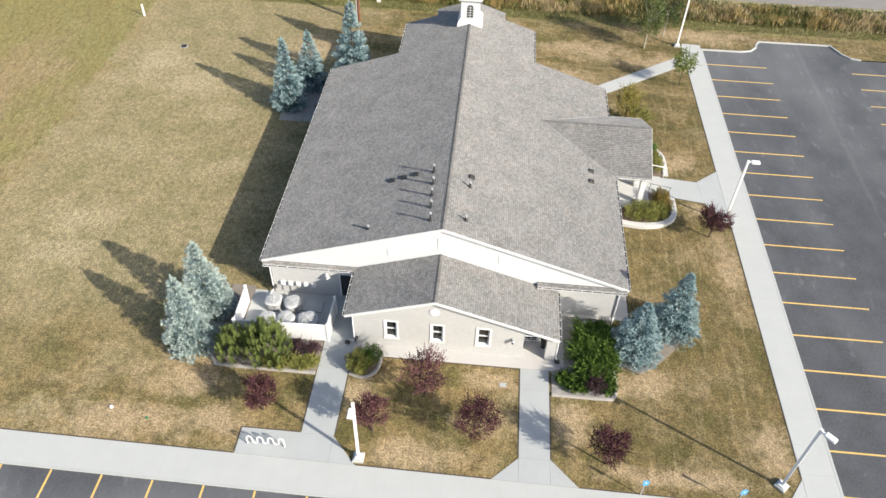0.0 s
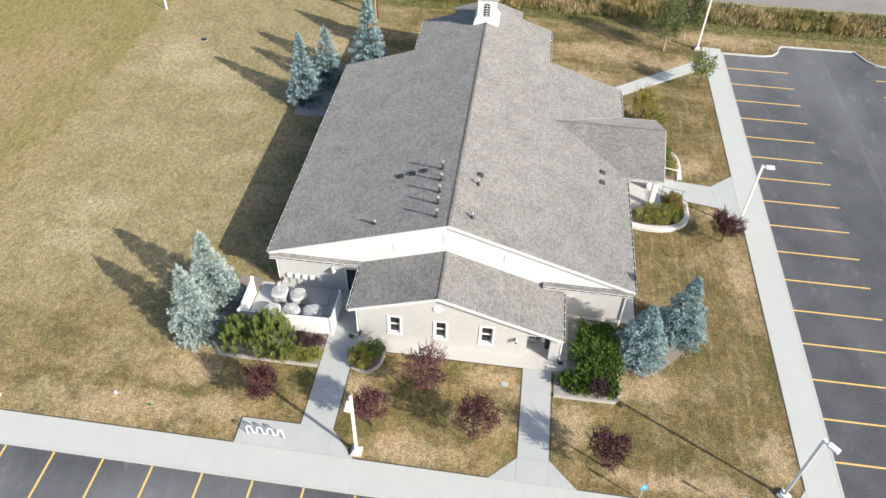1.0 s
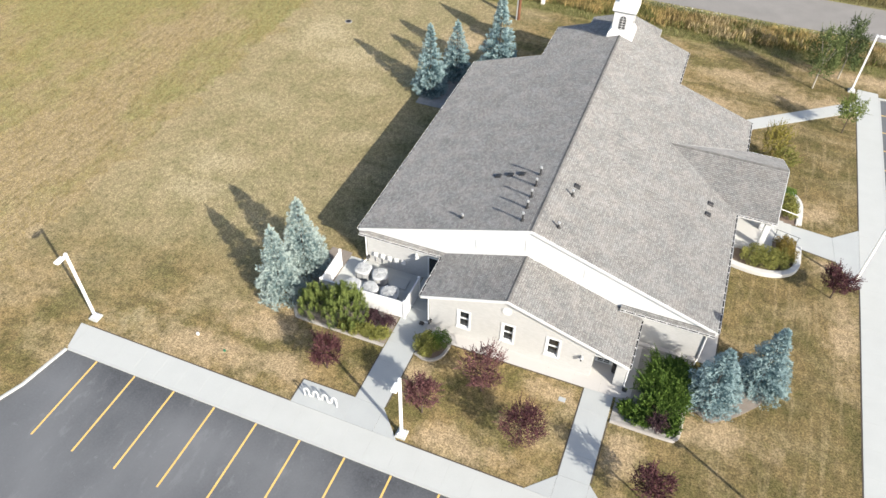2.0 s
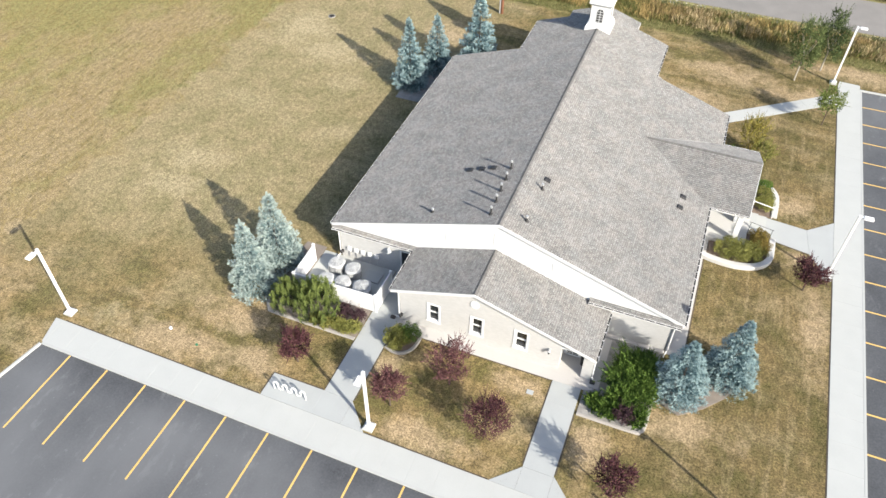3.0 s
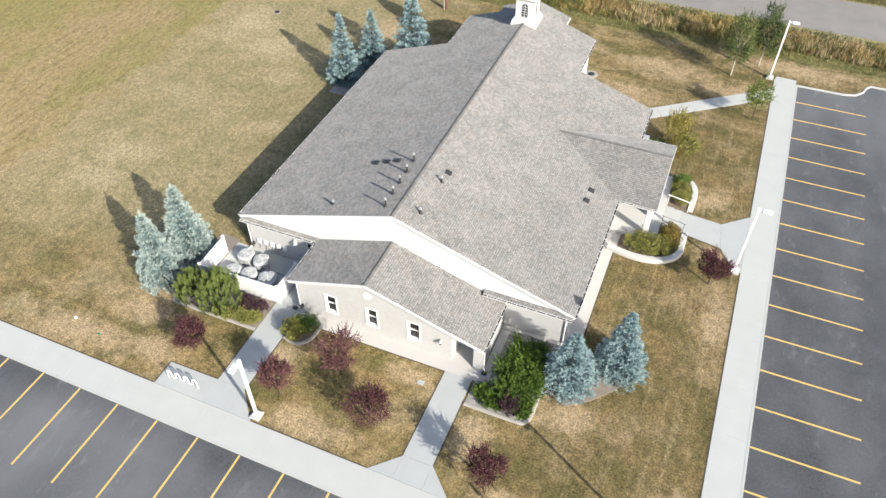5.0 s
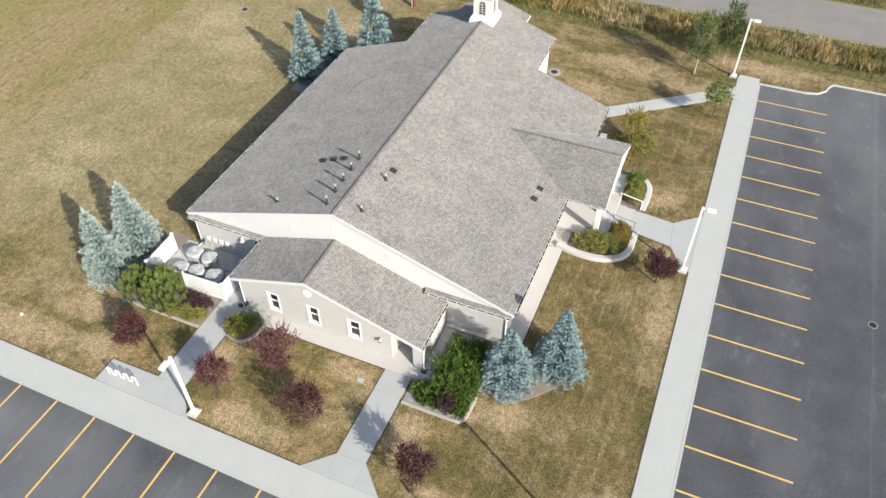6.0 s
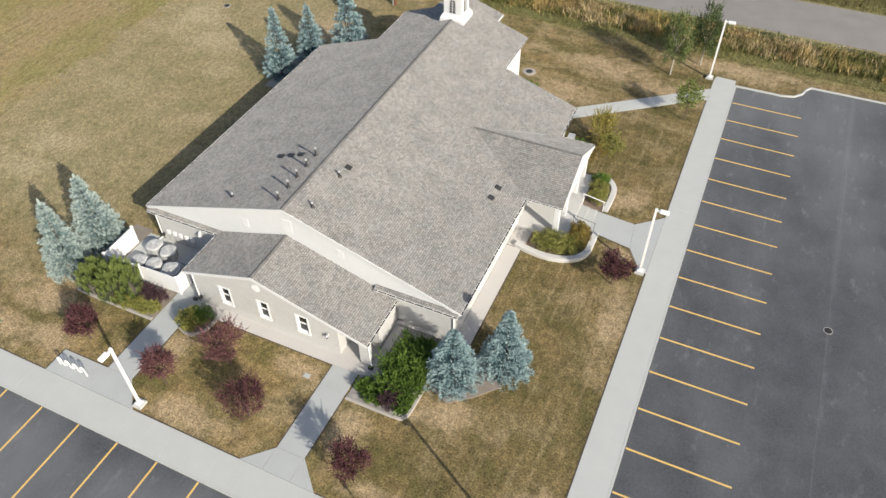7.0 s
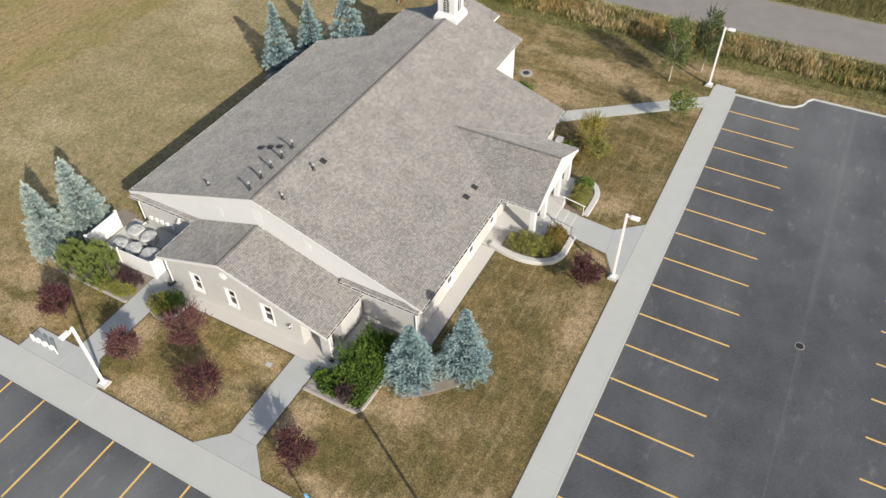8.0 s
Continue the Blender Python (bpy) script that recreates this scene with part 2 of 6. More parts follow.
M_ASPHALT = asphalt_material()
M_SEAM = material("asphalt_seam", (0.07, 0.073, 0.079), (0.12, 0.125, 0.133), 0.85, 0.8, 6.0, 0.2)
M_ROAD = material("road_surface", (0.165, 0.157, 0.148), (0.245, 0.233, 0.22), 0.9, 0.5, 20.0, 0.3)
M_CONCRETE = material("concrete", (0.362, 0.375, 0.369), (0.41, 0.424, 0.417), 0.85, 0.8, 25.0, 0.1, per_object=0.06)
M_WALK = material("walk_concrete", (0.322, 0.34, 0.343), (0.375, 0.395, 0.398), 0.85, 0.8, 25.0, 0.1, per_object=0.12)
M_KERB = material("kerb_concrete", (0.345, 0.358, 0.353), (0.395, 0.41, 0.404), 0.85, 1.2, 25.0, 0.15)
M_EDGING = material("edging_concrete", (0.27, 0.255, 0.235), (0.36, 0.345, 0.325), 0.9, 1.2, 20.0, 0.2)
M_APRON = material("apron_concrete", (0.405, 0.394, 0.383), (0.455, 0.444, 0.432), 0.85, 0.8, 25.0, 0.1, per_object=0.1)
M_PORCH = material("porch_concrete", (0.43, 0.432, 0.425), (0.49, 0.492, 0.485), 0.85, 0.8, 25.0, 0.1)
M_PAINT = material("yellow_paint", (0.5, 0.33, 0.1), (0.67, 0.47, 0.17), 0.7, 3.0, 30.0, 0.1)
def shingle_material(name, dark, light, island):
    """Granule-faced shingles: each tab its own grey, with drifts of warmer ones."""
    m = material(name, dark, light, 0.9, 0.6, 30.0, 0.15, island=island, contrast=0.72, chalk=0.8)
    nt = m.node_tree
    bsdf = nt.nodes["Principled BSDF"]
    old = bsdf.inputs["Base Color"].links[0].from_socket
    geo = nt.nodes["Geometry"]
    drift = nt.nodes.new("ShaderNodeTexNoise")
    drift.inputs["Scale"].default_value, drift.inputs["Detail"].default_value, drift.inputs["Roughness"].default_value = 1.1, 4, 0.65
    nt.links.new(geo.outputs["Position"], drift.inputs["Vector"])
    ramp = nt.nodes.new("ShaderNodeMapRange")
    ramp.inputs["From Min"].default_value, ramp.inputs["From Max"].default_value = 0.38, 0.64
    nt.links.new(drift.outputs["Fac"], ramp.inputs["Value"])
    tint = nt.nodes.new("ShaderNodeMix")
    tint.data_type = "RGBA"
    tint.inputs["A"].default_value, tint.inputs["B"].default_value = (0.95, 0.965, 0.97, 1), (1.05, 1.02, 0.995, 1)
    nt.links.new(ramp.outputs["Result"], tint.inputs["Factor"])
    mul = nt.nodes.new("ShaderNodeMix")
    mul.data_type, mul.blend_type = "RGBA", "MULTIPLY"
    mul.inputs["Factor"].default_value = 1.0
    nt.links.new(old, mul.inputs["A"])
    nt.links.new(tint.outputs["Result"], mul.inputs["B"])
    nt.links.new(mul.outputs["Result"], bsdf.inputs["Base Color"])
    return m


M_SHINGLE = shingle_material("shingle", (0.134, 0.135, 0.136), (0.294, 0.292, 0.287), 0.8)
# darker shingle grey that paints the shadow line of each course
M_SHINGLE_SHADOW = shingle_material("shingle_shadow_line", (0.078, 0.077, 0.076), (0.172, 0.167, 0.161), 0.85)
M_SHINGLE_CAP = material("ridge_shingle", (0.085, 0.084, 0.083), (0.155, 0.152, 0.149), 0.9, 0.8, 40.0, 0.3, island=0.5)
M_VALLEY = material("valley_strip", (0.24, 0.242, 0.24), (0.3, 0.302, 0.298), 0.85, 1.0, 25.0, 0.1)
M_WHITE = material("white_paint", (0.53, 0.545, 0.556), (0.59, 0.607, 0.62), 0.5, 0.9, 8.0, 0.03)
M_VINYL = material("white_vinyl", (0.62, 0.635, 0.65), (0.68, 0.695, 0.71), 0.4, 0.7, 6.0, 0.02)
M_METAL_WHITE = material("white_enamel", (0.64, 0.645, 0.65), (0.71, 0.715, 0.72), 0.35, 2.0, 12.0, 0.02)
M_DARK = material("dark_gap", (0.012, 0.012, 0.013), (0.03, 0.03, 0.032), 0.8, 2.0, 10.0, 0.1)
M_VENT = material("vent_metal", (0.03, 0.03, 0.032), (0.06, 0.06, 0.062), 0.5, 3.0, 20.0, 0.05, metal=0.3)
M_STEEL = material("grey_steel", (0.4, 0.41, 0.42), (0.52, 0.53, 0.54), 0.45, 3.0, 20.0, 0.05, metal=0.4)
M_WOODPOLE = material("pole_wood", (0.1, 0.045, 0.025), (0.19, 0.09, 0.05), 0.85, 2.0, 20.0, 0.3)
M_BARK = material("bark", (0.05, 0.038, 0.028), (0.11, 0.085, 0.065), 0.9, 5.0, 30.0, 0.5)
M_ASPEN_BARK = material("pale_bark", (0.22, 0.2, 0.165), (0.42, 0.395, 0.34), 0.8, 4.0, 20.0, 0.3)
M_MULCH = material("mulch", (0.1, 0.075, 0.06), (0.23, 0.18, 0.145), 0.95, 2.0, 25.0, 0.8)
M_CHIPS = material("wood_chips", (0.145, 0.125, 0.108), (0.275, 0.242, 0.212), 0.95, 1.5, 22.0, 0.8)
M_EDGE = material("lawn_edge_dark", (0.05, 0.042, 0.034), (0.11, 0.09, 0.07), 0.95, 1.5, 22.0, 0.5)
M_GRAVEL = material("gravel", (0.16, 0.155, 0.15), (0.36, 0.35, 0.335), 0.95, 2.0, 18.0, 0.9)
M_STONE = material("road_stones", (0.28, 0.27, 0.255), (0.45, 0.435, 0.41), 0.9, 3.0, 20.0, 0.1, island=0.6)
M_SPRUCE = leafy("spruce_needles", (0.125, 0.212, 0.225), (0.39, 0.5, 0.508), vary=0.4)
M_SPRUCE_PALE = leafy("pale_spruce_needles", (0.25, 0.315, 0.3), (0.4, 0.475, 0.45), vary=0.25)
# inner needles darker for old growth and for painted shade between branches
M_SPRUCE_MID_SHADED = leafy("inner_shaded_spruce_needles", (0.1, 0.16, 0.165), (0.22, 0.3, 0.305))
M_SPRUCE_OLD_SHADED = leafy("old_shaded_spruce_needles", (0.035, 0.075, 0.088), (0.12, 0.2, 0.225))
M_PURPLE = leafy("plum_leaves", (0.027, 0.01, 0.014), (0.125, 0.052, 0.058))
M_PURPLE_PALE = leafy("pale_plum_leaves", (0.042, 0.017, 0.02), (0.182, 0.086, 0.088))
M_BARBERRY = leafy("barberry_leaves", (0.022, 0.012, 0.017), (0.09, 0.05, 0.06))
M_PINE_SHADED = leafy("old_shaded_pine_needles", (0.01, 0.022, 0.006), (0.05, 0.075, 0.02))
M_PINE_TIP = leafy("young_pine_needles", (0.07, 0.11, 0.026), (0.22, 0.262, 0.078))
M_LEAF = leafy("green_leaves", (0.012, 0.036, 0.007), (0.13, 0.21, 0.037))
M_OLIVE = leafy("olive_leaves", (0.065, 0.08, 0.018), (0.3, 0.295, 0.085))
M_RUST = leafy("rust_leaves", (0.075, 0.065, 0.015), (0.26, 0.19, 0.05))
M_YELLOW = leafy("yellow_leaves", (0.08, 0.08, 0.018), (0.32, 0.27, 0.065))
M_ASPEN = leafy("aspen_leaves", (0.035, 0.06, 0.018), (0.15, 0.18, 0.065))
M_ASPEN_DARK = leafy("dark_aspen_leaves", (0.022, 0.04, 0.014), (0.095, 0.125, 0.045))
M_YOUNG = leafy("young_leaves", (0.05, 0.08, 0.018), (0.2, 0.24, 0.065))
M_TALLGRASS = leafy("tall_grass", (0.17, 0.125, 0.045), (0.36, 0.29, 0.13))
M_REED = leafy("reeds", (0.2, 0.145, 0.05), (0.54, 0.41, 0.18))
M_REED_GREEN = leafy("green_reeds", (0.06, 0.07, 0.02), (0.17, 0.17, 0.06))
M_BLIND = material("window_blind", (0.1, 0.085, 0.075), (0.16, 0.14, 0.125), 0.8, 2.0, 15.0, 0.0)
M_BLUE = material("sign_blue", (0.07, 0.32, 0.56), (0.1, 0.38, 0.64), 0.4, 3.0, 20.0, 0.0)
M_GLASS = material("window_glass", (0.012, 0.014, 0.016), (0.03, 0.034, 0.038), 0.06, 0.6, 3.0, 0.0, spec=0.6)


def brick_material():
    m = material("pale_brick", (0.412, 0.416, 0.415), (0.455, 0.46, 0.459), 0.85, 1.1, 30.0, 0.1)
    nt = m.node_tree
    bsdf = nt.nodes["Principled BSDF"]
    old = bsdf.inputs["Base Color"].links[0].from_socket
    geo = nt.nodes["Geometry"]
    sep = nt.nodes.new("ShaderNodeSeparateXYZ")
    nt.links.new(geo.outputs["Position"], sep.inputs[0])
    add = nt.nodes.new("ShaderNodeMath")
    nt.links.new(sep.outputs["X"], add.inputs[0])
    nt.links.new(sep.outputs["Y"], add.inputs[1])
    com = nt.nodes.new("ShaderNodeCombineXYZ")
    nt.links.new(add.outputs[0], com.inputs["X"])
    nt.links.new(sep.outputs["Z"], com.inputs["Y"])
    br = nt.nodes.new("ShaderNodeTexBrick")
    br.inputs["Scale"].default_value = 1.0
    br.inputs["Brick Width"].default_value, br.inputs["Row Height"].default_value, br.inputs["Mortar Size"].default_value = 0.21, 0.075, 0.006
    br.inputs["Color1"].default_value, br.inputs["Color2"].default_value, br.inputs["Mortar"].default_value = (0.95, 0.945, 0.94, 1), (1.04, 1.035, 1.03, 1), (0.97, 0.97, 0.97, 1)
    nt.links.new(com.outputs[0], br.inputs["Vector"])
    mul = nt.nodes.new("ShaderNodeMix")
    mul.data_type, mul.blend_type = "RGBA", "MULTIPLY"
    mul.inputs["Factor"].default_value = 1.0
    nt.links.new(old, mul.inputs["A"])
    nt.links.new(br.outputs["Color"], mul.inputs["B"])
    nt.links.new(mul.outputs["Result"], bsdf.inputs["Base Color"])
    return m


M_BRICK = brick_material()


# ---- builders ----
def thing(name, label, category, group="", at=(0, 0, 0), kind=""):
    ob = new(name)
    ob.location = at
    return tagged(ob, label, category, group, kind)


def part(name, shape, mat, parent=None, label="", kind="", at=(0, 0, 0), smooth=False):
    """One mesh object from a bmesh or a mesh, under a thing or a part."""
    if isinstance(shape, bmesh.types.BMesh):
        mesh = bpy.data.meshes.new(name)
        bmesh.ops.recalc_face_normals(shape, faces=shape.faces)
        shape.to_mesh(mesh)
        shape.free()
    else:
        mesh = shape
    if not mesh.materials:
        for one in mat if isinstance(mat, (list, tuple)) else (mat,):
            mesh.materials.append(one)
    if smooth:
        mesh.polygons.foreach_set("use_smooth", [True] * len(mesh.polygons))
    ob = new(name, mesh)
    ob.parent = parent
    ob.location = at
    return tagged(ob, label, kind=kind)


def box(x0, x1, y0, y1, z0, z1, bevel=0.0, bm=None):
    fresh = bm is None
    bm = bm or bmesh.new()
    made = bmesh.ops.create_cube(bm, size=1.0, matrix=Matrix.Translation(((x0 + x1) / 2, (y0 + y1) / 2, (z0 + z1) / 2)) @ Matrix.Diagonal((abs(x1 - x0), abs(y1 - y0), abs(z1 - z0), 1)))
    if bevel:
        edges = list({e for v in made["verts"] for e in v.link_edges})
        bmesh.ops.bevel(bm, geom=edges, offset=bevel, segments=1, affect="EDGES")
    return bm


def rod(a, b, r0, r1=None, sides=10, bm=None):
    """A tapered round bar from a to b."""
    bm = bm or bmesh.new()
    a, b = Vector(a), Vector(b)
    turn = (b - a).to_track_quat("Z", "Y").to_matrix().to_4x4()
    bmesh.ops.create_cone(bm, cap_ends=True, segments=sides, radius1=r0, radius2=r0 if r1 is None else r1, depth=(b - a).length, matrix=Matrix.Translation((a + b) / 2) @ turn)
    return bm


def prism(points, z0, z1, edge=0.0, bm=None):
    """An upright block over an outline given anticlockwise, its upper edge softened."""
    bm = bm or bmesh.new()
    n = len(points)
    c = Vector((sum(p[0] for p in points) / n, sum(p[1] for p in points) / n))

    def ring(z, inset):
        out = []
        for p in points:
            d = c - Vector(p[:2])
            q = Vector(p[:2]) + d.normalized() * inset if d.length > 1e-6 else Vector(p[:2])
            out.append(bm.verts.new((q.x, q.y, z)))
        return out

    rings = [ring(z0, 0), ring(z1 - edge, 0)] + ([ring(z1, edge * 1.4)] if edge else [])
    for lo, hi in zip(rings, rings[1:]):
        for i in range(n):
            bm.faces.new((lo[i], lo[(i + 1) % n], hi[(i + 1) % n], hi[i]))
    bm.faces.new(rings[-1])
    bm.faces.new(rings[0][::-1])
    return bm


def solid(outline, offset, bm=None):
    """A slab: a flat outline in space, thickened by offset."""
    bm = bm or bmesh.new()
    a = [bm.verts.new(p) for p in outline]
    b = [bm.verts.new(Vector(p) + Vector(offset)) for p in outline]
    n = len(a)
    bm.faces.new(a)
    bm.faces.new(b[::-1])
    for i in range(n):
        bm.faces.new((a[i], b[i], b[(i + 1) % n], a[(i + 1) % n]))
    return bm


def strip(points, width, z0, z1, closed=False, edge=0.02, bm=None):
    """A kerb along a line on the ground, with softened upper edges."""
    bm = bm or bmesh.new()
    pts = [Vector(p) for p in points]
    n = len(pts)
    rings = []
    for i, p in enumerate(pts):
        a = pts[i - 1] if (i or closed) else p
        b = pts[(i + 1) % n] if (i < n - 1 or closed) else p
        d = ((p - a).normalized() if (p - a).length else Vector((0, 0))) + ((b - p).normalized() if (b - p).length else Vector((0, 0)))
        d.normalize()
        side = Vector((-d.y, d.x))
        h = width / 2
        prof = ((-h, z0), (-h, z1 - edge), (-h + edge, z1), (h - edge, z1), (h, z1 - edge), (h, z0))
        rings.append([bm.verts.new((p.x + side.x * o, p.y + side.y * o, z)) for o, z in prof])
    for i in range(n if closed else n - 1):
        a, b = rings[i], rings[(i + 1) % n]
        for k in range(6):
            bm.faces.new((a[k], a[(k + 1) % 6], b[(k + 1) % 6], b[k]))
    if not closed:
        bm.faces.new(rings[0][::-1])
        bm.faces.new(rings[-1])
    return bm


def arc(cx, cy, r, a0, a1, n=8):
    return [(cx + r * math.cos(radians(a0 + (a1 - a0) * i / n)), cy + r * math.sin(radians(a0 + (a1 - a0) * i / n))) for i in range(n + 1)]


def mesh_of(name, verts, faces):
    """A mesh from arrays: n x 3 places, m x k corners."""
    mesh = bpy.data.meshes.new(name)
    verts, faces = np.asarray(verts, np.float32), np.asarray(faces, np.int32)
    m, k = faces.shape
    mesh.vertices.add(len(verts))
    mesh.vertices.foreach_set("co", verts.ravel())
    mesh.loops.add(m * k)
    mesh.loops.foreach_set("vertex_index", faces.ravel())
    mesh.polygons.add(m)
    mesh.polygons.foreach_set("loop_start", np.arange(m, dtype=np.int32) * k)
    mesh.polygons.foreach_set("loop_total", np.full(m, k, np.int32))
    mesh.polygons.foreach_set("use_smooth", np.zeros(m, bool))
    mesh.update(calc_edges=True)
    return mesh


def blades(name, base, way, side):
    """Many small pointed leaves: each a diamond from base along way, as wide as side."""
    n = len(base)
    v = np.stack([base, base + way * 0.45 + side, base + way, base + way * 0.45 - side], 1).reshape(-1, 3)
    return mesh_of(name, v, np.arange(4 * n).reshape(n, 4))


def unit(v):
    return v / np.maximum(np.linalg.norm(v, axis=-1, keepdims=True), 1e-9)


# ---- ground, lots and road ----
def skew(x):
    """The front walk runs slightly off the building's line."""
    return -0.009 * (x + 10.0)


LOT = [(20.0, 19.0 + skew(20)), (20.0, 68.25), (23.9, 68.3), (24.9, 68.6), (25.5, 69.3), (25.75, 70.1), (26.1, 70.55), (33.0, 70.65), (33.3, 70.0), (33.75, 69.0), (34.4, 68.35), (35.3, 68.15),
       (75.0, 68.3), (75.0, -45.0), (-75.0, -45.0), (-75.0, 8.0), (-38.0, 10.2), (-31.5, 11.2), (-29.2, 12.5), (-27.9, 14.2), (-27.15, 16.2), (-26.65, 19.0 + skew(-26.65))]
FAR = 2600.0
from mathutils.geometry import tessellate_polygon
outer = [(-FAR, -FAR), (FAR, -FAR), (FAR, FAR), (-FAR, FAR)]
flat = [Vector((*p, 0)) for p in outer] + [Vector((*p, 0)) for p in LOT]
tris = tessellate_polygon([[Vector((*p, 0)) for p in outer], [Vector((*p, 0)) for p in LOT]])
mesh = bpy.data.meshes.new("ground")
mesh.from_pydata([tuple(v) for v in flat], [], [tuple(t) for t in tris])
bm = bmesh.new()
bm.from_mesh(mesh)
for f in bm.faces:
    f.normal_update()
    if f.normal.z < 0:
        f.normal_flip()
bm.to_mesh(mesh)
bm.free()
ground = part("ground", mesh, M_GROUND, label="dry tan mown lawn with an unmown field around it", kind="structure")
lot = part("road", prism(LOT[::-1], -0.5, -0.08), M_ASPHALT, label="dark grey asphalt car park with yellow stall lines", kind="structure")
lot.name = "parking_lot"
part("kerb", strip([(20.075, 68.2), (20.075, 18.9)][::-1], 0.15, -0.3, 0.03, edge=0.006), M_KERB, lot)
part("kerb", strip([(19.99, 19.07 + skew(20)), (-26.55, 19.07 + skew(-26.55))], 0.15, -0.3, 0.03, edge=0.006), M_KERB, lot)
part("kerb", strip(LOT[1:12], 0.16, -0.3, 0.05), M_KERB, lot)
part("kerb", strip(LOT[-6:], 0.16, -0.3, 0.05), M_KERB, lot)
STALL = 2.743


def stall_line(x0, x1, y0, y1):
    part("stall_line", box(x0, x1, y0, y1, -0.1, -0.074), M_PAINT, lot)


for k in range(1, 18):
    y = 38.2 + (11 - k) * STALL
    stall_line(20.2, 25.78, y - 0.055, y + 0.055)
    if k != 17:
        stall_line(33.72, 39.4, y - 0.055, y + 0.055)
for k in range(1, 16):
    x = -24.36 + (k - 1) * STALL
    stall_line(x - 0.055, x + 0.055, 13.82, 18.97 + skew(x))
drain = part("storm_drain", rod((29.52, 42.93, -0.1), (29.52, 42.93, -0.068), 0.3, 0.29, 20), M_GRAVEL, lot, "round iron storm drain set in the asphalt")
part("seam", box(29.48, 29.52, 20.0, 42.55, -0.1, -0.076), M_SEAM, lot)
part("seam", box(29.47, 29.5, 43.32, 60.0, -0.1, -0.076), M_SEAM, lot)
part("grate", rod((29.52, 42.93, -0.07), (29.52, 42.93, -0.058), 0.23, 0.23, 16), M_DARK, drain)
part("road", box(-900, 900, 79.3, 86.8, -0.3, 0.04), M_ROAD, None, "pale grey gravelled country road beyond the ditch", "structure")

# ---- pavements ----
pavement = thing("pavement", "light grey concrete walks in broomed slabs", "pavement", kind="structure")


def slab(points, mat=M_CONCRETE, top=0.025):
    points = [(x, y - 0.07 + skew(x)) if y < 21.1 else (x, y) for x, y in points]
    part("slab", prism(points, -0.12, top, 0.005), mat, pavement)


def slabs(x0, x1, y0, y1, nx, ny, mat=M_CONCRETE, top=0.025):
    g = 0.0012
    for i in range(nx):
        for j in range(ny):
            a, b = x0 + (x1 - x0) * i / nx + g, x0 + (x1 - x0) * (i + 1) / nx - g
            c, d = y0 + (y1 - y0) * j / ny + g, y0 + (y1 - y0) * (j + 1) / ny - g
            slab([(a, c), (b, c), (b, d), (a, d)], mat, top)


slabs(-26.5, 20.0, 19.21, 21.0, 31, 1)
slab([(-27.15, 21.0), (-26.65, 19.21), (-26.51, 19.21), (-26.51, 21.0)])
slabs(18.17, 20.0, 21.0, 68.4, 1, 26)
slab([(18.17, 68.42), (20.0, 68.42), (20.0, 69.0), (18.3, 69.1)])
# front walk by the fence, with the cycle pad
slabs(-9.03, -7.2, 22.55, 33.0, 1, 7, M_WALK)
slabs(-12.34, -9.03, 21.01, 22.56, 2, 1, M_WALK)
slabs(-9.03, -7.2, 21.01, 22.54, 1, 1, M_WALK)
slab([(-7.19, 21.01), (-5.75, 21.01), (-7.19, 22.5)], M_WALK)
# walk to the covered entry
slabs(3.0, 4.7, 22.25, 28.2, 1, 4, M_WALK)
slab([(3.0, 21.01), (4.7, 21.01), (4.7, 22.24), (3.0, 22.24)], M_WALK)
slab([(1.55, 21.01), (2.99, 21.01), (2.99, 22.22)], M_WALK)
slab([(4.71, 21.01), (6.2, 21.01), (4.71, 22.3)], M_WALK)
slabs(-7.2, 5.4, 28.2, 29.45, 8, 1, M_APRON)
slabs(2.6, 5.0, 29.45, 32.6, 1, 2, M_APRON)
slabs(5.06, 5.62, 28.5, 32.4, 1, 3, M_APRON, 0.06)
slabs(8.8, 9.85, 32.6, 41.8, 1, 6, M_APRON)
slabs(8.8, 9.98, 41.86, 43.68, 1, 1, M_APRON)
# south-east corner wedge
slab([(16.9, 21.01), (18.16, 21.01), (18.16, 22.5)])
# walk from the side porch to the long walk
slab([(13.57, 45.42), (16.6, 44.9), (16.35, 47.35), (13.57, 47.62)], M_WALK)
slab([(16.61, 44.9), (17.7, 43.1), (18.16, 43.0), (18.16, 48.9), (16.36, 47.35)], M_WALK)
# slanting walk to the rear door
for i in range(5):
    a, b = i / 5 + 0.0003, (i + 1) / 5 - 0.0003
    p, q, r, s = Vector((7.3, 58.65)), Vector((17.05, 66.05)), Vector((8.0, 57.45)), Vector((17.9, 64.95))
    slab([tuple(r.lerp(s, a)), tuple(r.lerp(s, b)), tuple(p.lerp(q, b)), tuple(p.lerp(q, a))])
slab([(17.06, 66.06), (17.91, 64.97), (18.16, 65.0), (18.16, 66.9)])


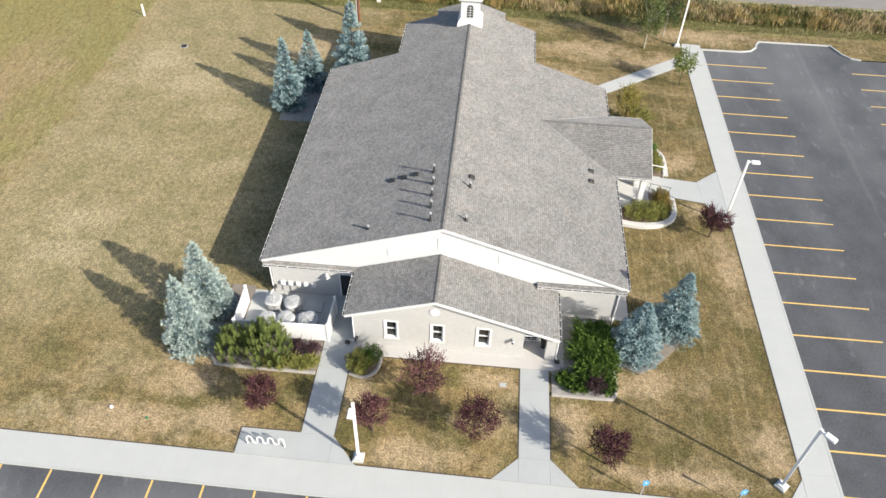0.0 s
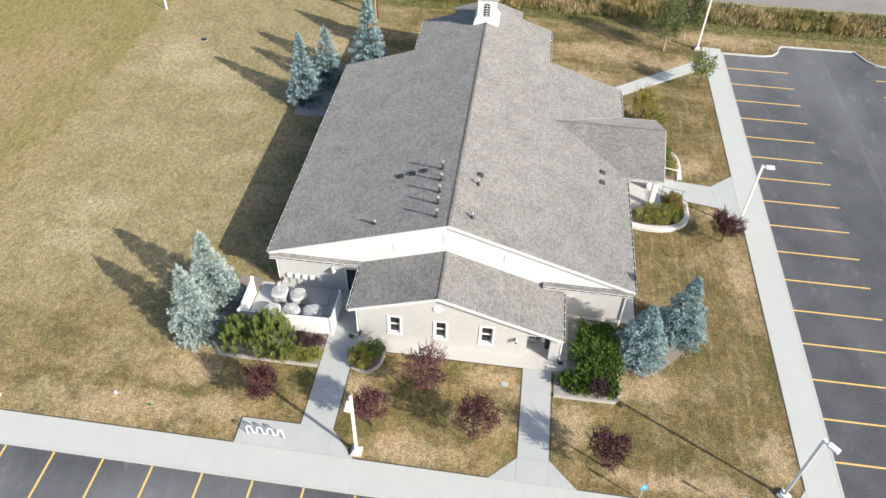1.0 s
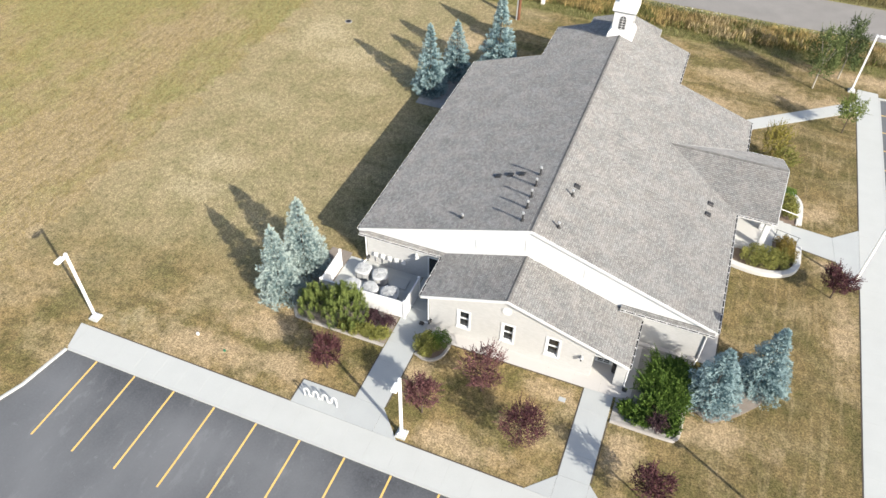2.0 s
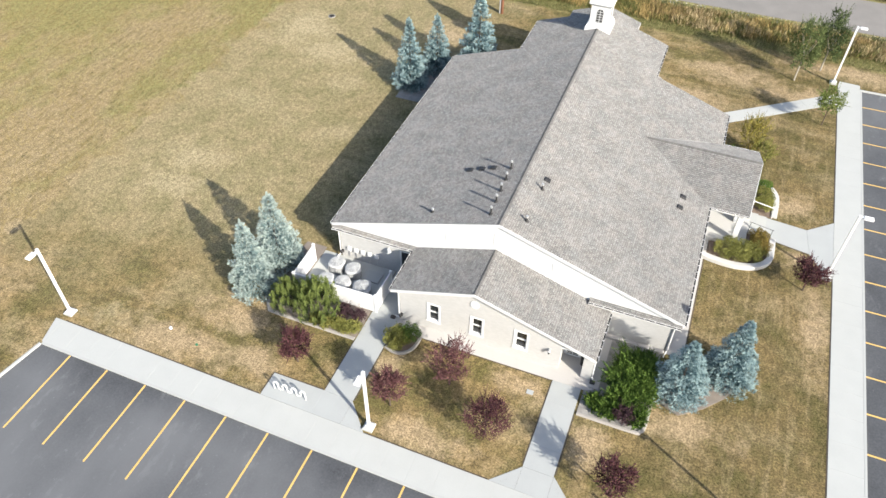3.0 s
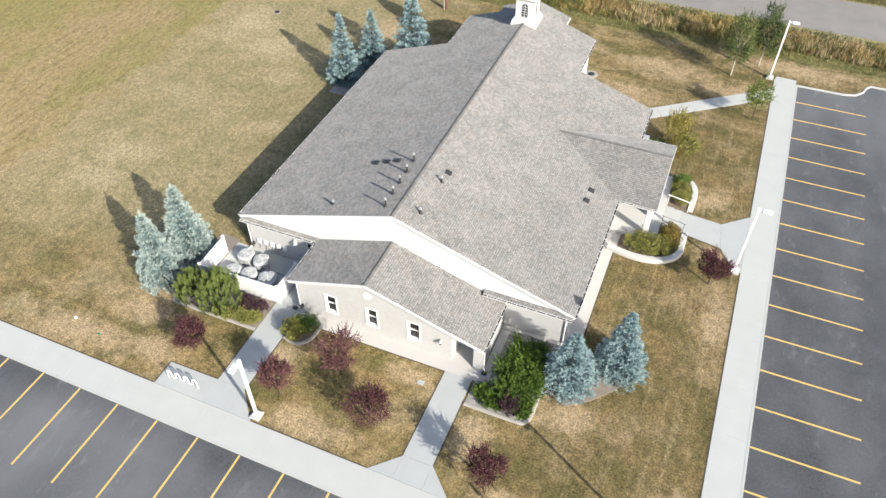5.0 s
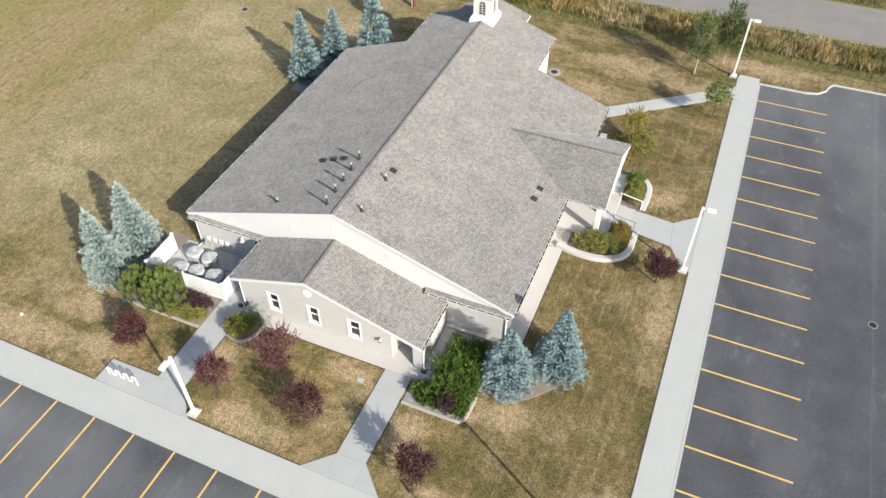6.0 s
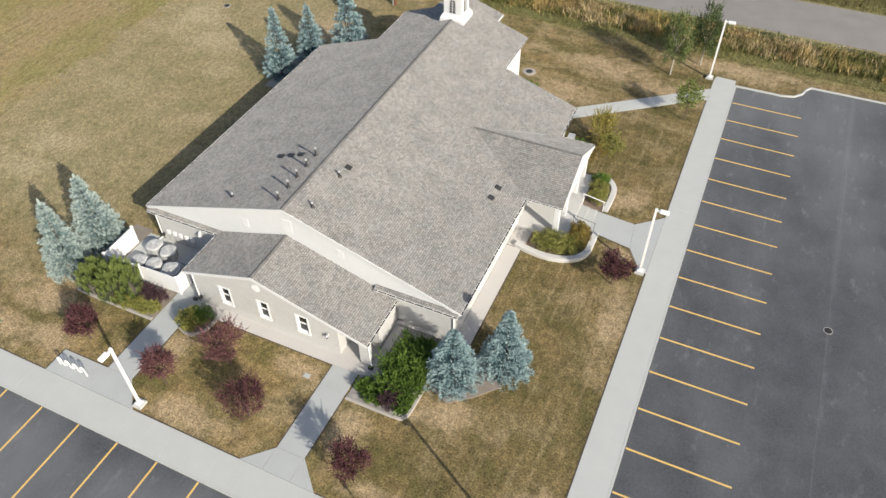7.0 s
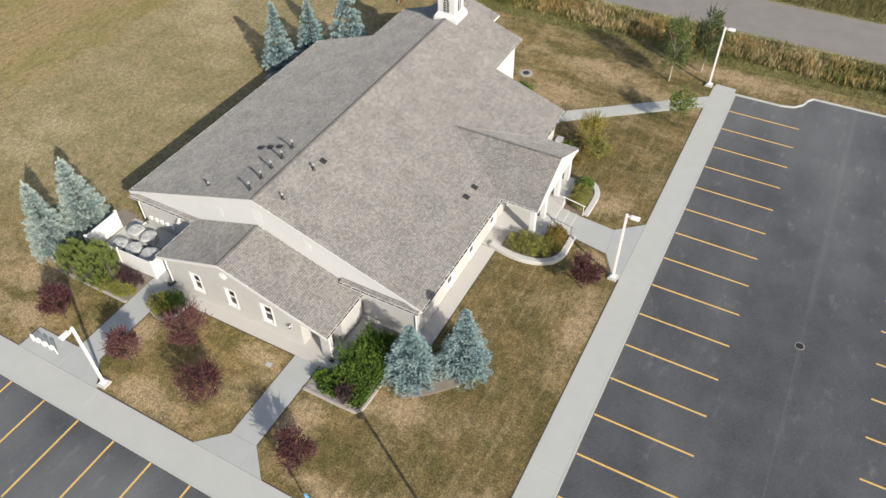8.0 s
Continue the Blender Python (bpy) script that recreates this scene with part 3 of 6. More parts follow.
# ---- dark strips along the lawn's edges ----
for i, line_pts in enumerate(([(-26.4, 21.02), (-12.42, 21.02)], [(-5.7, 21.02), (1.5, 21.02)], [(6.25, 21.02), (16.85, 21.02)])):
    part("lawn_edge", strip([(x, y - 0.04 + skew(x)) for x, y in line_pts], 0.07, -0.05, 0.012, edge=0.004), M_EDGE, ground)
for line_pts in ([(18.13, 22.6), (18.13, 42.9)], [(18.13, 49.0), (18.13, 64.9)], [(2.96, 22.4), (2.96, 28.12)], [(2.9, 28.15), (-5.2, 28.15)], [(-12.4, 21.1), (-12.4, 22.6), (-9.1, 22.62)], [(-9.07, 22.7), (-9.07, 26.4)], [(-7.15, 22.6), (-7.15, 26.6)], [(4.76, 22.4), (4.76, 26.4)], [(9.91, 32.7), (9.91, 41.7)], [(14.3, 45.28), (16.5, 44.82), (17.62, 43.02)]):
    part("lawn_edge", strip(line_pts, 0.07, -0.05, 0.012, edge=0.004), M_EDGE, ground)


# ---- planting beds ----
def smooth(points, n=5):
    """A rounded line through the points."""
    p = [Vector(q) for q in points]
    p = [2 * p[0] - p[1], *p, 2 * p[-1] - p[-2]]
    out = []
    for a, b, c, d in zip(p, p[1:], p[2:], p[3:]):
        for i in range(n):
            t = i / n
            q = 0.5 * (2 * b + (c - a) * t + (2 * a - 5 * b + 4 * c - d) * t * t + (3 * b - a - 3 * c + d) * t ** 3)
            out.append((q.x, q.y))
    return out + [tuple(p[-2])]


def bed(name, outline, label, mat=M_MULCH, kerb=None, wide=0.2, high=0.12):
    ob = part(name, prism(outline, -0.05, 0.045), mat, None, label, "structure")
    if kerb:
        part("edging", strip(smooth(kerb), wide, -0.05, high, edge=0.03), M_EDGING if wide < 0.3 else M_PORCH, ob)
    return ob


bed("planting_bed", [(-15.2, 26.62), (-9.1, 26.6), (-9.1, 28.95), (-14.3, 28.95), (-14.4, 33.0), (-15.9, 33.0), (-16.2, 29.6), (-15.55, 27.2)], "wood-chip planting bed with pale concrete edging", M_CHIPS, [(-15.6, 28.0), (-15.55, 27.25), (-15.2, 26.75), (-14.5, 26.57), (-9.1, 26.55)])
bed("planting_bed", [(-7.15, 26.75), (-6.3, 26.55), (-5.6, 27.0), (-5.35, 28.15), (-7.15, 28.15)], "small mulched bed with a curved concrete edging", M_MULCH, [(-7.1, 26.75), (-6.5, 26.55), (-5.95, 26.65), (-5.55, 27.1), (-5.4, 27.7), (-5.4, 28.15)])
bed("planting_bed", [(4.85, 26.55), (8.3, 26.55), (8.6, 27.0), (8.6, 32.9), (5.45, 32.9), (5.45, 28.4), (4.85, 28.2)], "gravelled bed beside the covered entry with concrete edging", M_GRAVEL, [(4.85, 26.5), (8.0, 26.5), (8.4, 26.65), (8.6, 27.1), (8.65, 29.2)])
bed("planting_bed", [(10.0, 41.95), (11.5, 41.75), (13.1, 42.0), (13.9, 42.65), (14.1, 43.6), (14.1, 45.3), (12.6, 45.3), (10.0, 43.6)], "mulched bed by the side porch with a wide curved edging", M_MULCH, [(9.4, 42.05), (10.4, 41.8), (11.7, 41.7), (12.9, 41.95), (13.7, 42.5), (14.05, 43.2), (14.1, 44.0), (14.1, 45.2)], 0.42, 0.3)
bed("planting_bed", [(12.4, 47.7), (14.0, 47.7), (14.1, 50.2), (13.6, 51.3), (12.4, 51.5)], "mulched bed beyond the porch steps with concrete edging", M_MULCH, [(14.05, 47.8), (14.1, 49.6), (13.95, 50.6), (13.4, 51.3), (12.4, 51.5)], 0.42, 0.12)
bed("planting_bed", [(-17.6, 51.6), (-13.6, 51.6), (-13.6, 57.5), (-16.0, 58.5), (-17.8, 57.0)], "grey gravel bed under blue spruces", M_GRAVEL)
bed("planting_bed", [(8.95, 29.0), (10.2, 28.5), (11.5, 29.5), (12.5, 30.6), (13.1, 31.6), (12.4, 32.6), (10.4, 32.3), (9.2, 31.0)], "bare needle-strewn ground under blue spruces", M_CHIPS)

# ---- church ----
church = thing("church", "pale brick meetinghouse with grey shingled gable roofs and white trim", "church")
RX, RZ, SL = -2.24, 6.8, 0.337
EAVE_L, EAVE_R = -13.52, 9.3
Y0, Y1, Y2, Y3 = 32.6, 55.2, 60.3, 61.5
HALF_N, HALF_A = 5.5, 2.9


def roof_z(x):
    return RZ - SL * abs(x - RX)


def shingles(name, parent, start, along, up, length, rise, keep=None, seed=1):
    """Courses of overlapping tabs on a slope from start: along the eave, and up the slope."""
    rng = np.random.default_rng(seed)
    along, up, start = (np.array(v, float) for v in (along, up, start))
    along, up = unit(along), unit(up)
    normal = np.cross(along, up)
    if normal[2] < 0:
        normal = -normal
    course = 0.145
    rows = int(math.ceil(rise / course))
    verts = []
    for r in range(rows):
        v0, v1 = r * course, min((r + 1) * course, rise) + 0.01
        edges = np.cumsum(rng.uniform(0.11, 0.24, int(length / 0.11) + 4)) - 0.24
        a, b = np.clip(edges[:-1], 0, length), np.clip(edges[1:], 0, length)
        ok = b - a > 0.03
        a, b = a[ok] + 0.002, b[ok] - 0.002
        if keep is not None:
            ok = keep((a + b) / 2, np.full(len(a), (v0 + v1) / 2))
            a, b = a[ok], b[ok]
        if not len(a):
            continue
        lift = 0.018 + 0.012 * rng.random(len(a))
        drop = v0 - 0.004 * rng.random(len(a))

        def at(u, v, h):
            return start + u[:, None] * along + np.asarray(v).reshape(-1, 1) * up + np.asarray(h).reshape(-1, 1) * normal

        z = np.zeros(len(a))
        vm = v0 + (v1 - v0) * 0.76
        mid = 0.24 * lift + 0.003
        verts.append(np.stack([at(a, drop, z), at(b, drop, z), at(a, drop, lift), at(b, drop, lift), at(a, vm + z, mid), at(b, vm + z, mid), at(a, v1 + z, z + 0.003), at(b, v1 + z, z + 0.003)], 1))
    v = np.concatenate(verts).reshape(-1, 3)
    n = len(v) // 8
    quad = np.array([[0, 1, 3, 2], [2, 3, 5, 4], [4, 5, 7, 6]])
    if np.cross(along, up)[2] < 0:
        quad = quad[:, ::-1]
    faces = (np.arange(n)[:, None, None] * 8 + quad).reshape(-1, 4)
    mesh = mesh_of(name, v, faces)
    # front edge and upper strip of each tab carry the painted shadow line
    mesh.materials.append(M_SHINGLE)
    mesh.materials.append(M_SHINGLE_SHADOW)
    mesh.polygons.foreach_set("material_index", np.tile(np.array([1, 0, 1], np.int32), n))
    return part(name, mesh, M_SHINGLE, parent, kind="stuff")


def slope_pair(parent, y0, y1, half_l, half_r, seed, z_ridge=RZ, x_ridge=RX, sl=SL, h=0.16):
    """Both slopes of a gable along y: the deck, then the shingles."""
    c = math.hypot(1, sl)
    for sign, half in ((-1, half_l), (1, half_r)):
        x = x_ridge + sign * half
        z = z_ridge - sl * half
        part("roof_deck", solid([(x_ridge, y0, z_ridge), (x, y0, z), (x, y1, z), (x_ridge, y1, z_ridge)], (0, 0, -h)), M_WHITE, parent)
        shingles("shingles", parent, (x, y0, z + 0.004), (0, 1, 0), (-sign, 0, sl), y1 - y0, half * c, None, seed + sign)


main_roof = part("main_roof", box(RX - 0.09, RX + 0.09, Y0 + 0.3, Y3 - 0.3, RZ - 0.3, RZ - 0.05), M_DARK, church, "grey asphalt-shingled main roof")
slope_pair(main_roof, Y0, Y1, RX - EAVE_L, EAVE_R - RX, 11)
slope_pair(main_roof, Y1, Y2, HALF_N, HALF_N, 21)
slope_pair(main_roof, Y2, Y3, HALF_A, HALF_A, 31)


def ridge_cap(parent, x, z, y0, y1, sl):
    rng = random.Random(int(y0 * 10))
    bm = bmesh.new()
    y, w = y0, 0.12
    while y < y1 - 0.02:
        e = min(y + 0.24, y1)
        t = 0.012 + 0.006 * rng.random()
        pts = [(x - w, y, z - sl * w + 0.02 + t), (x, y, z + 0.03 + t), (x + w, y, z - sl * w + 0.02 + t), (x + w, e, z - sl * w + 0.02), (x, e, z + 0.03), (x - w, e, z - sl * w + 0.02)]
        v = [bm.verts.new(p) for p in pts] + [bm.verts.new((p[0], p[1] + (0.001), p[2] - 0.02)) for p in pts[:3]]
        bm.faces.new((v[0], v[1], v[4], v[5]))
        bm.faces.new((v[1], v[2], v[3], v[4]))
        bm.faces.new((v[6], v[7], v[1], v[0]))
        bm.faces.new((v[7], v[8], v[2], v[1]))
        y += 0.2
    return part("ridge_cap", bm, M_SHINGLE_CAP, parent, kind="stuff")


ridge_cap(main_roof, RX, RZ, Y0, Y3, SL)


def gutter(parent, a, b, out):
    """A white box gutter, its channel's shade painted as a dark strip, along an eave from a to b; out: the outward way.
    """
    a, b, out = Vector(a), Vector(b), Vector(out)
    bm = bmesh.new()
    prof = [(0, 0.02), (0, -0.1), (0.09, -0.1), (0.12, 0.0), (0.108, 0.0), (0.085, -0.085), (0.012, -0.085), (0.012, 0.02)]
    rings = [[bm.verts.new(p + out * o + Vector((0, 0, z))) for o, z in prof] for p in (a, b)]
    for k in range(len(prof)):
        bm.faces.new((rings[0][k], rings[0][(k + 1) % 8], rings[1][(k + 1) % 8], rings[1][k]))
    bm.faces.new(rings[0][::-1])
    bm.faces.new(rings[1])
    g = part("gutter", bm, M_METAL_WHITE, parent)
    n = max(2, int((b - a).length / 0.6))
    bm = bmesh.new()
    d = (b - a).normalized()
    for i in range(n):
        p = a.lerp(b, (i + 0.5) / n)
        m = Matrix.Translation(p + out * 0.055 + Vector((0, 0, 0.012))) @ Matrix((d, out, (0, 0, 1))).transposed().to_4x4()
        bmesh.ops.create_cube(bm, size=1.0, matrix=m @ Matrix.Diagonal((0.045, 0.12, 0.008, 1)))
    part("gutter_strap", bm, M_METAL_WHITE, g, kind="stuff")
    # near-black strip set high in the channel, standing in for its shade
    part("gutter_bed", solid([a + out * 0.012 + Vector((0, 0, -0.012)), b + out * 0.012 + Vector((0, 0, -0.012)), b + out * 0.106 + Vector((0, 0, -0.012)), a + out * 0.106 + Vector((0, 0, -0.012))], (0, 0, -0.008)), M_DARK, g)
    return g


def downspout(x, y, z, kick, parent=church):
    bm = rod((x, y, 0.25), (x, y, z), 0.045, None, 8)
    rod((x, y, 0.27), (x + kick[0] * 0.45, y + kick[1] * 0.45, 0.08), 0.045, None, 8, bm)
    part("downspout", bm, M_METAL_WHITE, parent)


ZL, ZR, ZN = roof_z(EAVE_L), roof_z(EAVE_R), RZ - SL * HALF_N
gutter(church, (EAVE_L, Y0, ZL), (EAVE_L, Y1, ZL), (-1, 0, 0))
gutter(church, (EAVE_R, Y0, ZR), (EAVE_R, 43.6, ZR), (1, 0, 0))
gutter(church, (EAVE_R, 50.6, ZR), (EAVE_R, Y1, ZR), (1, 0, 0))
gutter(church, (RX - HALF_N, Y1, ZN), (RX - HALF_N, Y2, ZN), (-1, 0, 0))
gutter(church, (RX + HALF_N, Y1, ZN), (RX + HALF_N, Y2, ZN), (1, 0, 0))

WL, WR, WF, WB = -13.05, 8.78, 32.72, 54.75


def gable_wall(name, y, t, x0, x1, z0, mat, drop=0.17, zr=RZ, xr=RX, sl=SL):
    """A wall across x with its top under a gable."""
    def top(x):
        return zr - sl * abs(x - xr) - drop
    return part(name, solid([(x0, y, z0), (x1, y, z0), (x1, y, top(x1)), (xr, y, top(xr)), (x0, y, top(x0))], (0, t, 0)), mat, church)


def opening_wall(name, axis, at, thick, lo, hi, z1, holes, mat=M_BRICK, parent=church, top=None):
    """A wall with openings through it. axis 'x': it runs along x at y = at. holes: (from, to, sill, head). top: its height at a place."""
    top = top or (lambda u: z1)
    cuts = sorted({lo, hi, *(c for h in holes for c in h[:2]), *([RX] if lo < RX < hi and axis == "x" and top(RX) > top(lo) else [])})
    bm = bmesh.new()

    def piece(a, b, za, zb, zc):
        if axis == "x":
            solid([(a, at, za), (b, at, za), (b, at, zc), (a, at, zb)], (0, thick, 0), bm)
        else:
            solid([(at, a, za), (at, b, za), (at, b, zc), (at, a, zb)], (thick, 0, 0), bm)

    for a, b in zip(cuts, cuts[1:]):
        hole = next((h for h in holes if h[0] <= a and h[1] >= b), None)
        if hole:
            if hole[2] > -0.1:
                piece(a, b, -0.3, hole[2], hole[2])
            piece(a, b, hole[3], top(a), top(b))
        else:
            piece(a, b, -0.3, top(a), top(b))
    bmesh.ops.remove_doubles(bm, verts=bm.verts, dist=0.0005)
    return part(name, bm, mat, parent)


def window(axis, at, inward, lo, hi, z0, z1, surround=True):
    """A white sash window set back in its opening: frame, sashes, panes and sill."""
    w = thing_part("window", church)

    def bar(a, b, c, e, depth0, depth1, bm=None):
        if axis == "x":
            return box(a, b, at + depth0 * inward, at + depth1 * inward, c, e, 0.0, bm)
        return box(at + depth0 * inward, at + depth1 * inward, a, b, c, e, 0.0, bm)

    lining = bar(lo + 0.002, lo + 0.03, z0 + 0.002, z1 - 0.002, 0.0, 0.2)
    bar(hi - 0.03, hi - 0.002, z0 + 0.002, z1 - 0.002, 0.0, 0.2, lining)
    bar(lo + 0.03, hi - 0.03, z1 - 0.03, z1 - 0.002, 0.0, 0.2, lining)
    bar(lo + 0.03, hi - 0.03, z0 + 0.002, z0 + 0.03, 0.0, 0.2, lining)
    part("window_lining", lining, M_VINYL, w)
    bm = bar(lo + 0.03, lo + 0.075, z0 + 0.03, z1 - 0.03, 0.08, 0.17)
    bar(hi - 0.075, hi - 0.03, z0 + 0.03, z1 - 0.03, 0.08, 0.17, bm)
    bar(lo + 0.075, hi - 0.075, z1 - 0.08, z1 - 0.03, 0.08, 0.17, bm)
    bar(lo + 0.075, hi - 0.075, z0 + 0.03, z0 + 0.09, 0.08, 0.17, bm)
    part("window_frame", bm, M_VINYL, w)
    mid = (z0 + z1) / 2 + 0.02
    part("meeting_rail", bar(lo + 0.075, hi - 0.075, mid - 0.055, mid + 0.055, 0.09, 0.16), M_VINYL, w)
    for a, b in ((z0 + 0.09, mid - 0.055), (mid + 0.055, z1 - 0.08)):
        part("pane", bar(lo + 0.075, hi - 0.075, a, b, 0.12, 0.132), M_GLASS, w)
    part("blind", bar(lo + 0.08, hi - 0.08, mid + 0.06, z1 - 0.085, 0.15, 0.158), M_BLIND, w)
    part("window_sill", bar(lo - 0.12, hi + 0.12, z0 - 0.09, z0 - 0.002, -0.06, 0.04), M_VINYL, w)
    if surround:
        bm = bar(lo - 0.1, lo - 0.002, z0 - 0.001, z1 + 0.1, -0.03, 0.02)
        bar(hi + 0.002, hi + 0.1, z0 - 0.001, z1 + 0.1, -0.03, 0.02, bm)
        bar(lo - 0.002, hi + 0.002, z1 + 0.002, z1 + 0.1, -0.03, 0.02, bm)
        part("window_surround", bm, M_VINYL, w)
    return w


def thing_part(name, parent, label=""):
    ob = new(name)
    ob.parent = parent
    return tagged(ob, label)


EAVE_WALL = 2.62
opening_wall("wall", "x", WF, 0.25, WL, WR, EAVE_WALL, [(-8.75, -7.75, -0.2, 2.1)])
opening_wall("wall", "y", WL, 0.25, WF + 0.25, WB, EAVE_WALL, [])
opening_wall("wall", "y", WR - 0.25, 0.25, WF + 0.25, WB, EAVE_WALL, [(36.75, 37.6, 0.45, 1.7), (39.85, 40.7, 0.45, 1.7), (43.05, 43.9, 0.45, 1.7)])
for y in (36.75, 39.85, 43.05):
    window("y", WR, -1, y, y + 0.85, 0.45, 1.7)
gable_wall("wall", WB - 0.25, 0.25, WL + 0.25, WR - 0.25, -0.3, M_BRICK)
gable_wall("wall", Y2 - 0.6, 0.25, RX - HALF_N + 0.4, RX + HALF_N - 0.4, -0.3, M_BRICK)
for sign in (-1, 1):
    x = RX + sign * (HALF_N - 0.4)
    part("wall", box(x - 0.125, x + 0.125, WB, Y2 - 0.6, -0.3, ZN - 0.05), M_WHITE, church)
gable_wall("wall", Y3 - 0.5, 0.25, RX - HALF_A + 0.3, RX + HALF_A - 0.3, -0.3, M_BRICK)
for sign in (-1, 1):
    x = RX + sign * (HALF_A - 0.3)
    part("wall", box(x - 0.125, x + 0.125, Y2 - 0.35, Y3 - 0.5, -0.3, roof_z(x) - 0.2), M_BRICK, church)
# white pediment over the front, on a narrow shingled skirt
PED = 32.7
SKIRT = 32.4
gable_wall("pediment", PED, 0.1, EAVE_L + 0.25, EAVE_R - 0.25, 2.63, M_WHITE, 0.17)
for x0, x1 in ((EAVE_L + 0.1, -7.0), (3.72, EAVE_R - 0.1)):
    skirt = part("skirt_roof", solid([(x0, PED, 2.9), (x0, SKIRT, 2.8), (x1, SKIRT, 2.8), (x1, PED, 2.9)], (0, 0, -0.09)), M_WHITE, church)
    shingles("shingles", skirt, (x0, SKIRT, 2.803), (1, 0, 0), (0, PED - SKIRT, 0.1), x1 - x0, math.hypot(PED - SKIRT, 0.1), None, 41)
    gutter(church, (x0, SKIRT, 2.78), (x1, SKIRT, 2.78), (0, -1, 0))
for px, z0, z1, hw in ((RX + 0.1, 5.0, 5.95, 0.36), (1.44, 4.15, 4.85, 0.25), (-5.31, 4.15, 4.85, 0.25)):
    bm = box(px - hw, px + hw, PED - 0.018, PED - 0.002, z0, z1, 0.004)
    louvre = part("pediment_vent", bm, M_WHITE, church, "rectangular white louvre in the pediment")
    bm = bmesh.new()
    for i in range(6):
        z = z0 + 0.08 + (z1 - z0 - 0.16) * i / 5
        box(px - hw + 0.05, px + hw - 0.05, PED - 0.028, PED - 0.019, z - 0.03, z + 0.02, 0, bm)
    part("slats", bm, M_WHITE, louvre)
# rake boards
for sign, half in ((-1, RX - EAVE_L), (1, EAVE_R - RX)):
    x = RX + sign * half
    part("rake_board", solid([(RX, Y0 - 0.03, RZ + 0.01), (x, Y0 - 0.03, roof_z(x) + 0.01), (x, Y0 - 0.03, roof_z(x) - 0.2), (RX, Y0 - 0.03, RZ - 0.2)], (0, 0.028, 0)), M_WHITE, church)
    part("rake_board", solid([(RX, Y1 + 0.002, RZ - 0.02), (x, Y1 + 0.002, roof_z(x) - 0.02), (x, Y1 + 0.002, roof_z(x) - 0.2), (RX, Y1 + 0.002, RZ - 0.2)], (0, 0.028, 0)), M_WHITE, church)
for yy, half in ((Y2, HALF_N), (Y3, HALF_A)):
    for sign in (-1, 1):
        x = RX + sign * half
        part("rake_board", solid([(RX, yy + 0.002, RZ - 0.005), (x, yy + 0.002, roof_z(x) - 0.005), (x, yy + 0.002, roof_z(x) - 0.2), (RX, yy + 0.002, RZ - 0.2)], (0, 0.028, 0)), M_WHITE, church)

# front wing
PX0, PX1, PXR, PZ, PSL, PY0 = -7.6, 5.1, -2.3, 4.63, 0.335, 28.83
wing_roof = part("wing_roof", box(PXR - 0.08, PXR + 0.08, PY0 + 0.3, 32.72, PZ - 0.3, PZ - 0.05), M_DARK, church, "grey shingled gable roof of the front wing")
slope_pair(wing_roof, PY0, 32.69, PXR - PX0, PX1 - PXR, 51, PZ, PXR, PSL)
ridge_cap(wing_roof, PXR, PZ, PY0, 32.69, PSL)
for x in (PX0, PX1):
    z = PZ - PSL * abs(x - PXR)
    part("rake_board", solid([(PXR, PY0 - 0.03, PZ + 0.01), (x, PY0 - 0.03, z + 0.01), (x, PY0 - 0.03, z - 0.2), (PXR, PY0 - 0.03, PZ - 0.2)], (0, 0.028, 0)), M_WHITE, church)
    gutter(church, (x, PY0, z), (x, 32.25 if x < 0 else 32.6, z), (-1 if x < 0 else 1, 0, 0))


def wing_top(x):
    return PZ - PSL * abs(x - PXR) - 0.17


WIN = ((-5.23, -4.55), (-2.45, -1.78), (0.28, 1.0))
WY = 29.06
opening_wall("wall", "x", WY, 0.25, -7.1, 3.05, 0, [(a, b, 0.86, 2.32) for a, b in WIN], top=wing_top)
for a, b in WIN:
    window("x", WY, 1, a, b, 0.86, 2.32)
part("wall", box(-7.1, -6.85, WY + 0.25, 32.7, -0.3, 2.6), M_BRICK, church)
part("wall", box(2.8, 3.05, WY + 0.25, 32.5, -0.3, 2.4), M_BRICK, church)
part("wall", box(3.06, 4.77, 30.38, 30.63, -0.3, 2.1), M_BRICK, church)
part("wall", box(4.78, 5.02, 30.38, 32.6, -0.3, 2.04), M_BRICK, church)
part("entry_beam", box(3.06, 4.95, WY, WY + 0.24, 2.02, 2.12), M_WHITE, church)
part("entry_beam", box(4.78, 5.0, WY + 0.4, 30.37, 1.92, 2.02), M_WHITE, church)
part("plinth", box(5.04, 8.7, 32.42, 32.7, -0.1, 0.22, 0.02), M_APRON, church)
part("column", box(4.42, 5.03, WY - 0.03, WY + 0.38, 0.02, 2.0, 0.01), M_BRICK, church, "pale brick corner pier")
door = thing_part("door", church, "white entry door with glass")
part("door_leaf", box(3.1, 4.1, 30.32, 30.37, 0.05, 2.0, 0.01), M_WHITE, door)
part("pane", box(3.26, 3.94, 30.3, 30.318, 0.2, 1.85), M_GLASS, door)
part("door_handle", box(4.0, 4.05, 30.26, 30.318, 0.95, 1.1, 0.01), M_STEEL, door)
part("muntin", box(3.58, 3.62, 30.28, 30.298, 0.2, 1.85), M_WHITE, door)
for i in range(4):
    part("muntin", box(3.26, 3.94, 30.256, 30.276, 0.34 + i * 0.36, 0.37 + i * 0.36), M_WHITE, door)
door = thing_part("door", church, "glazed white side door")
bm = box(-8.75, -8.65, 32.75, 32.85, -0.1, 2.1)
box(-7.85, -7.75, 32.75, 32.85, -0.1, 2.1, 0, bm)
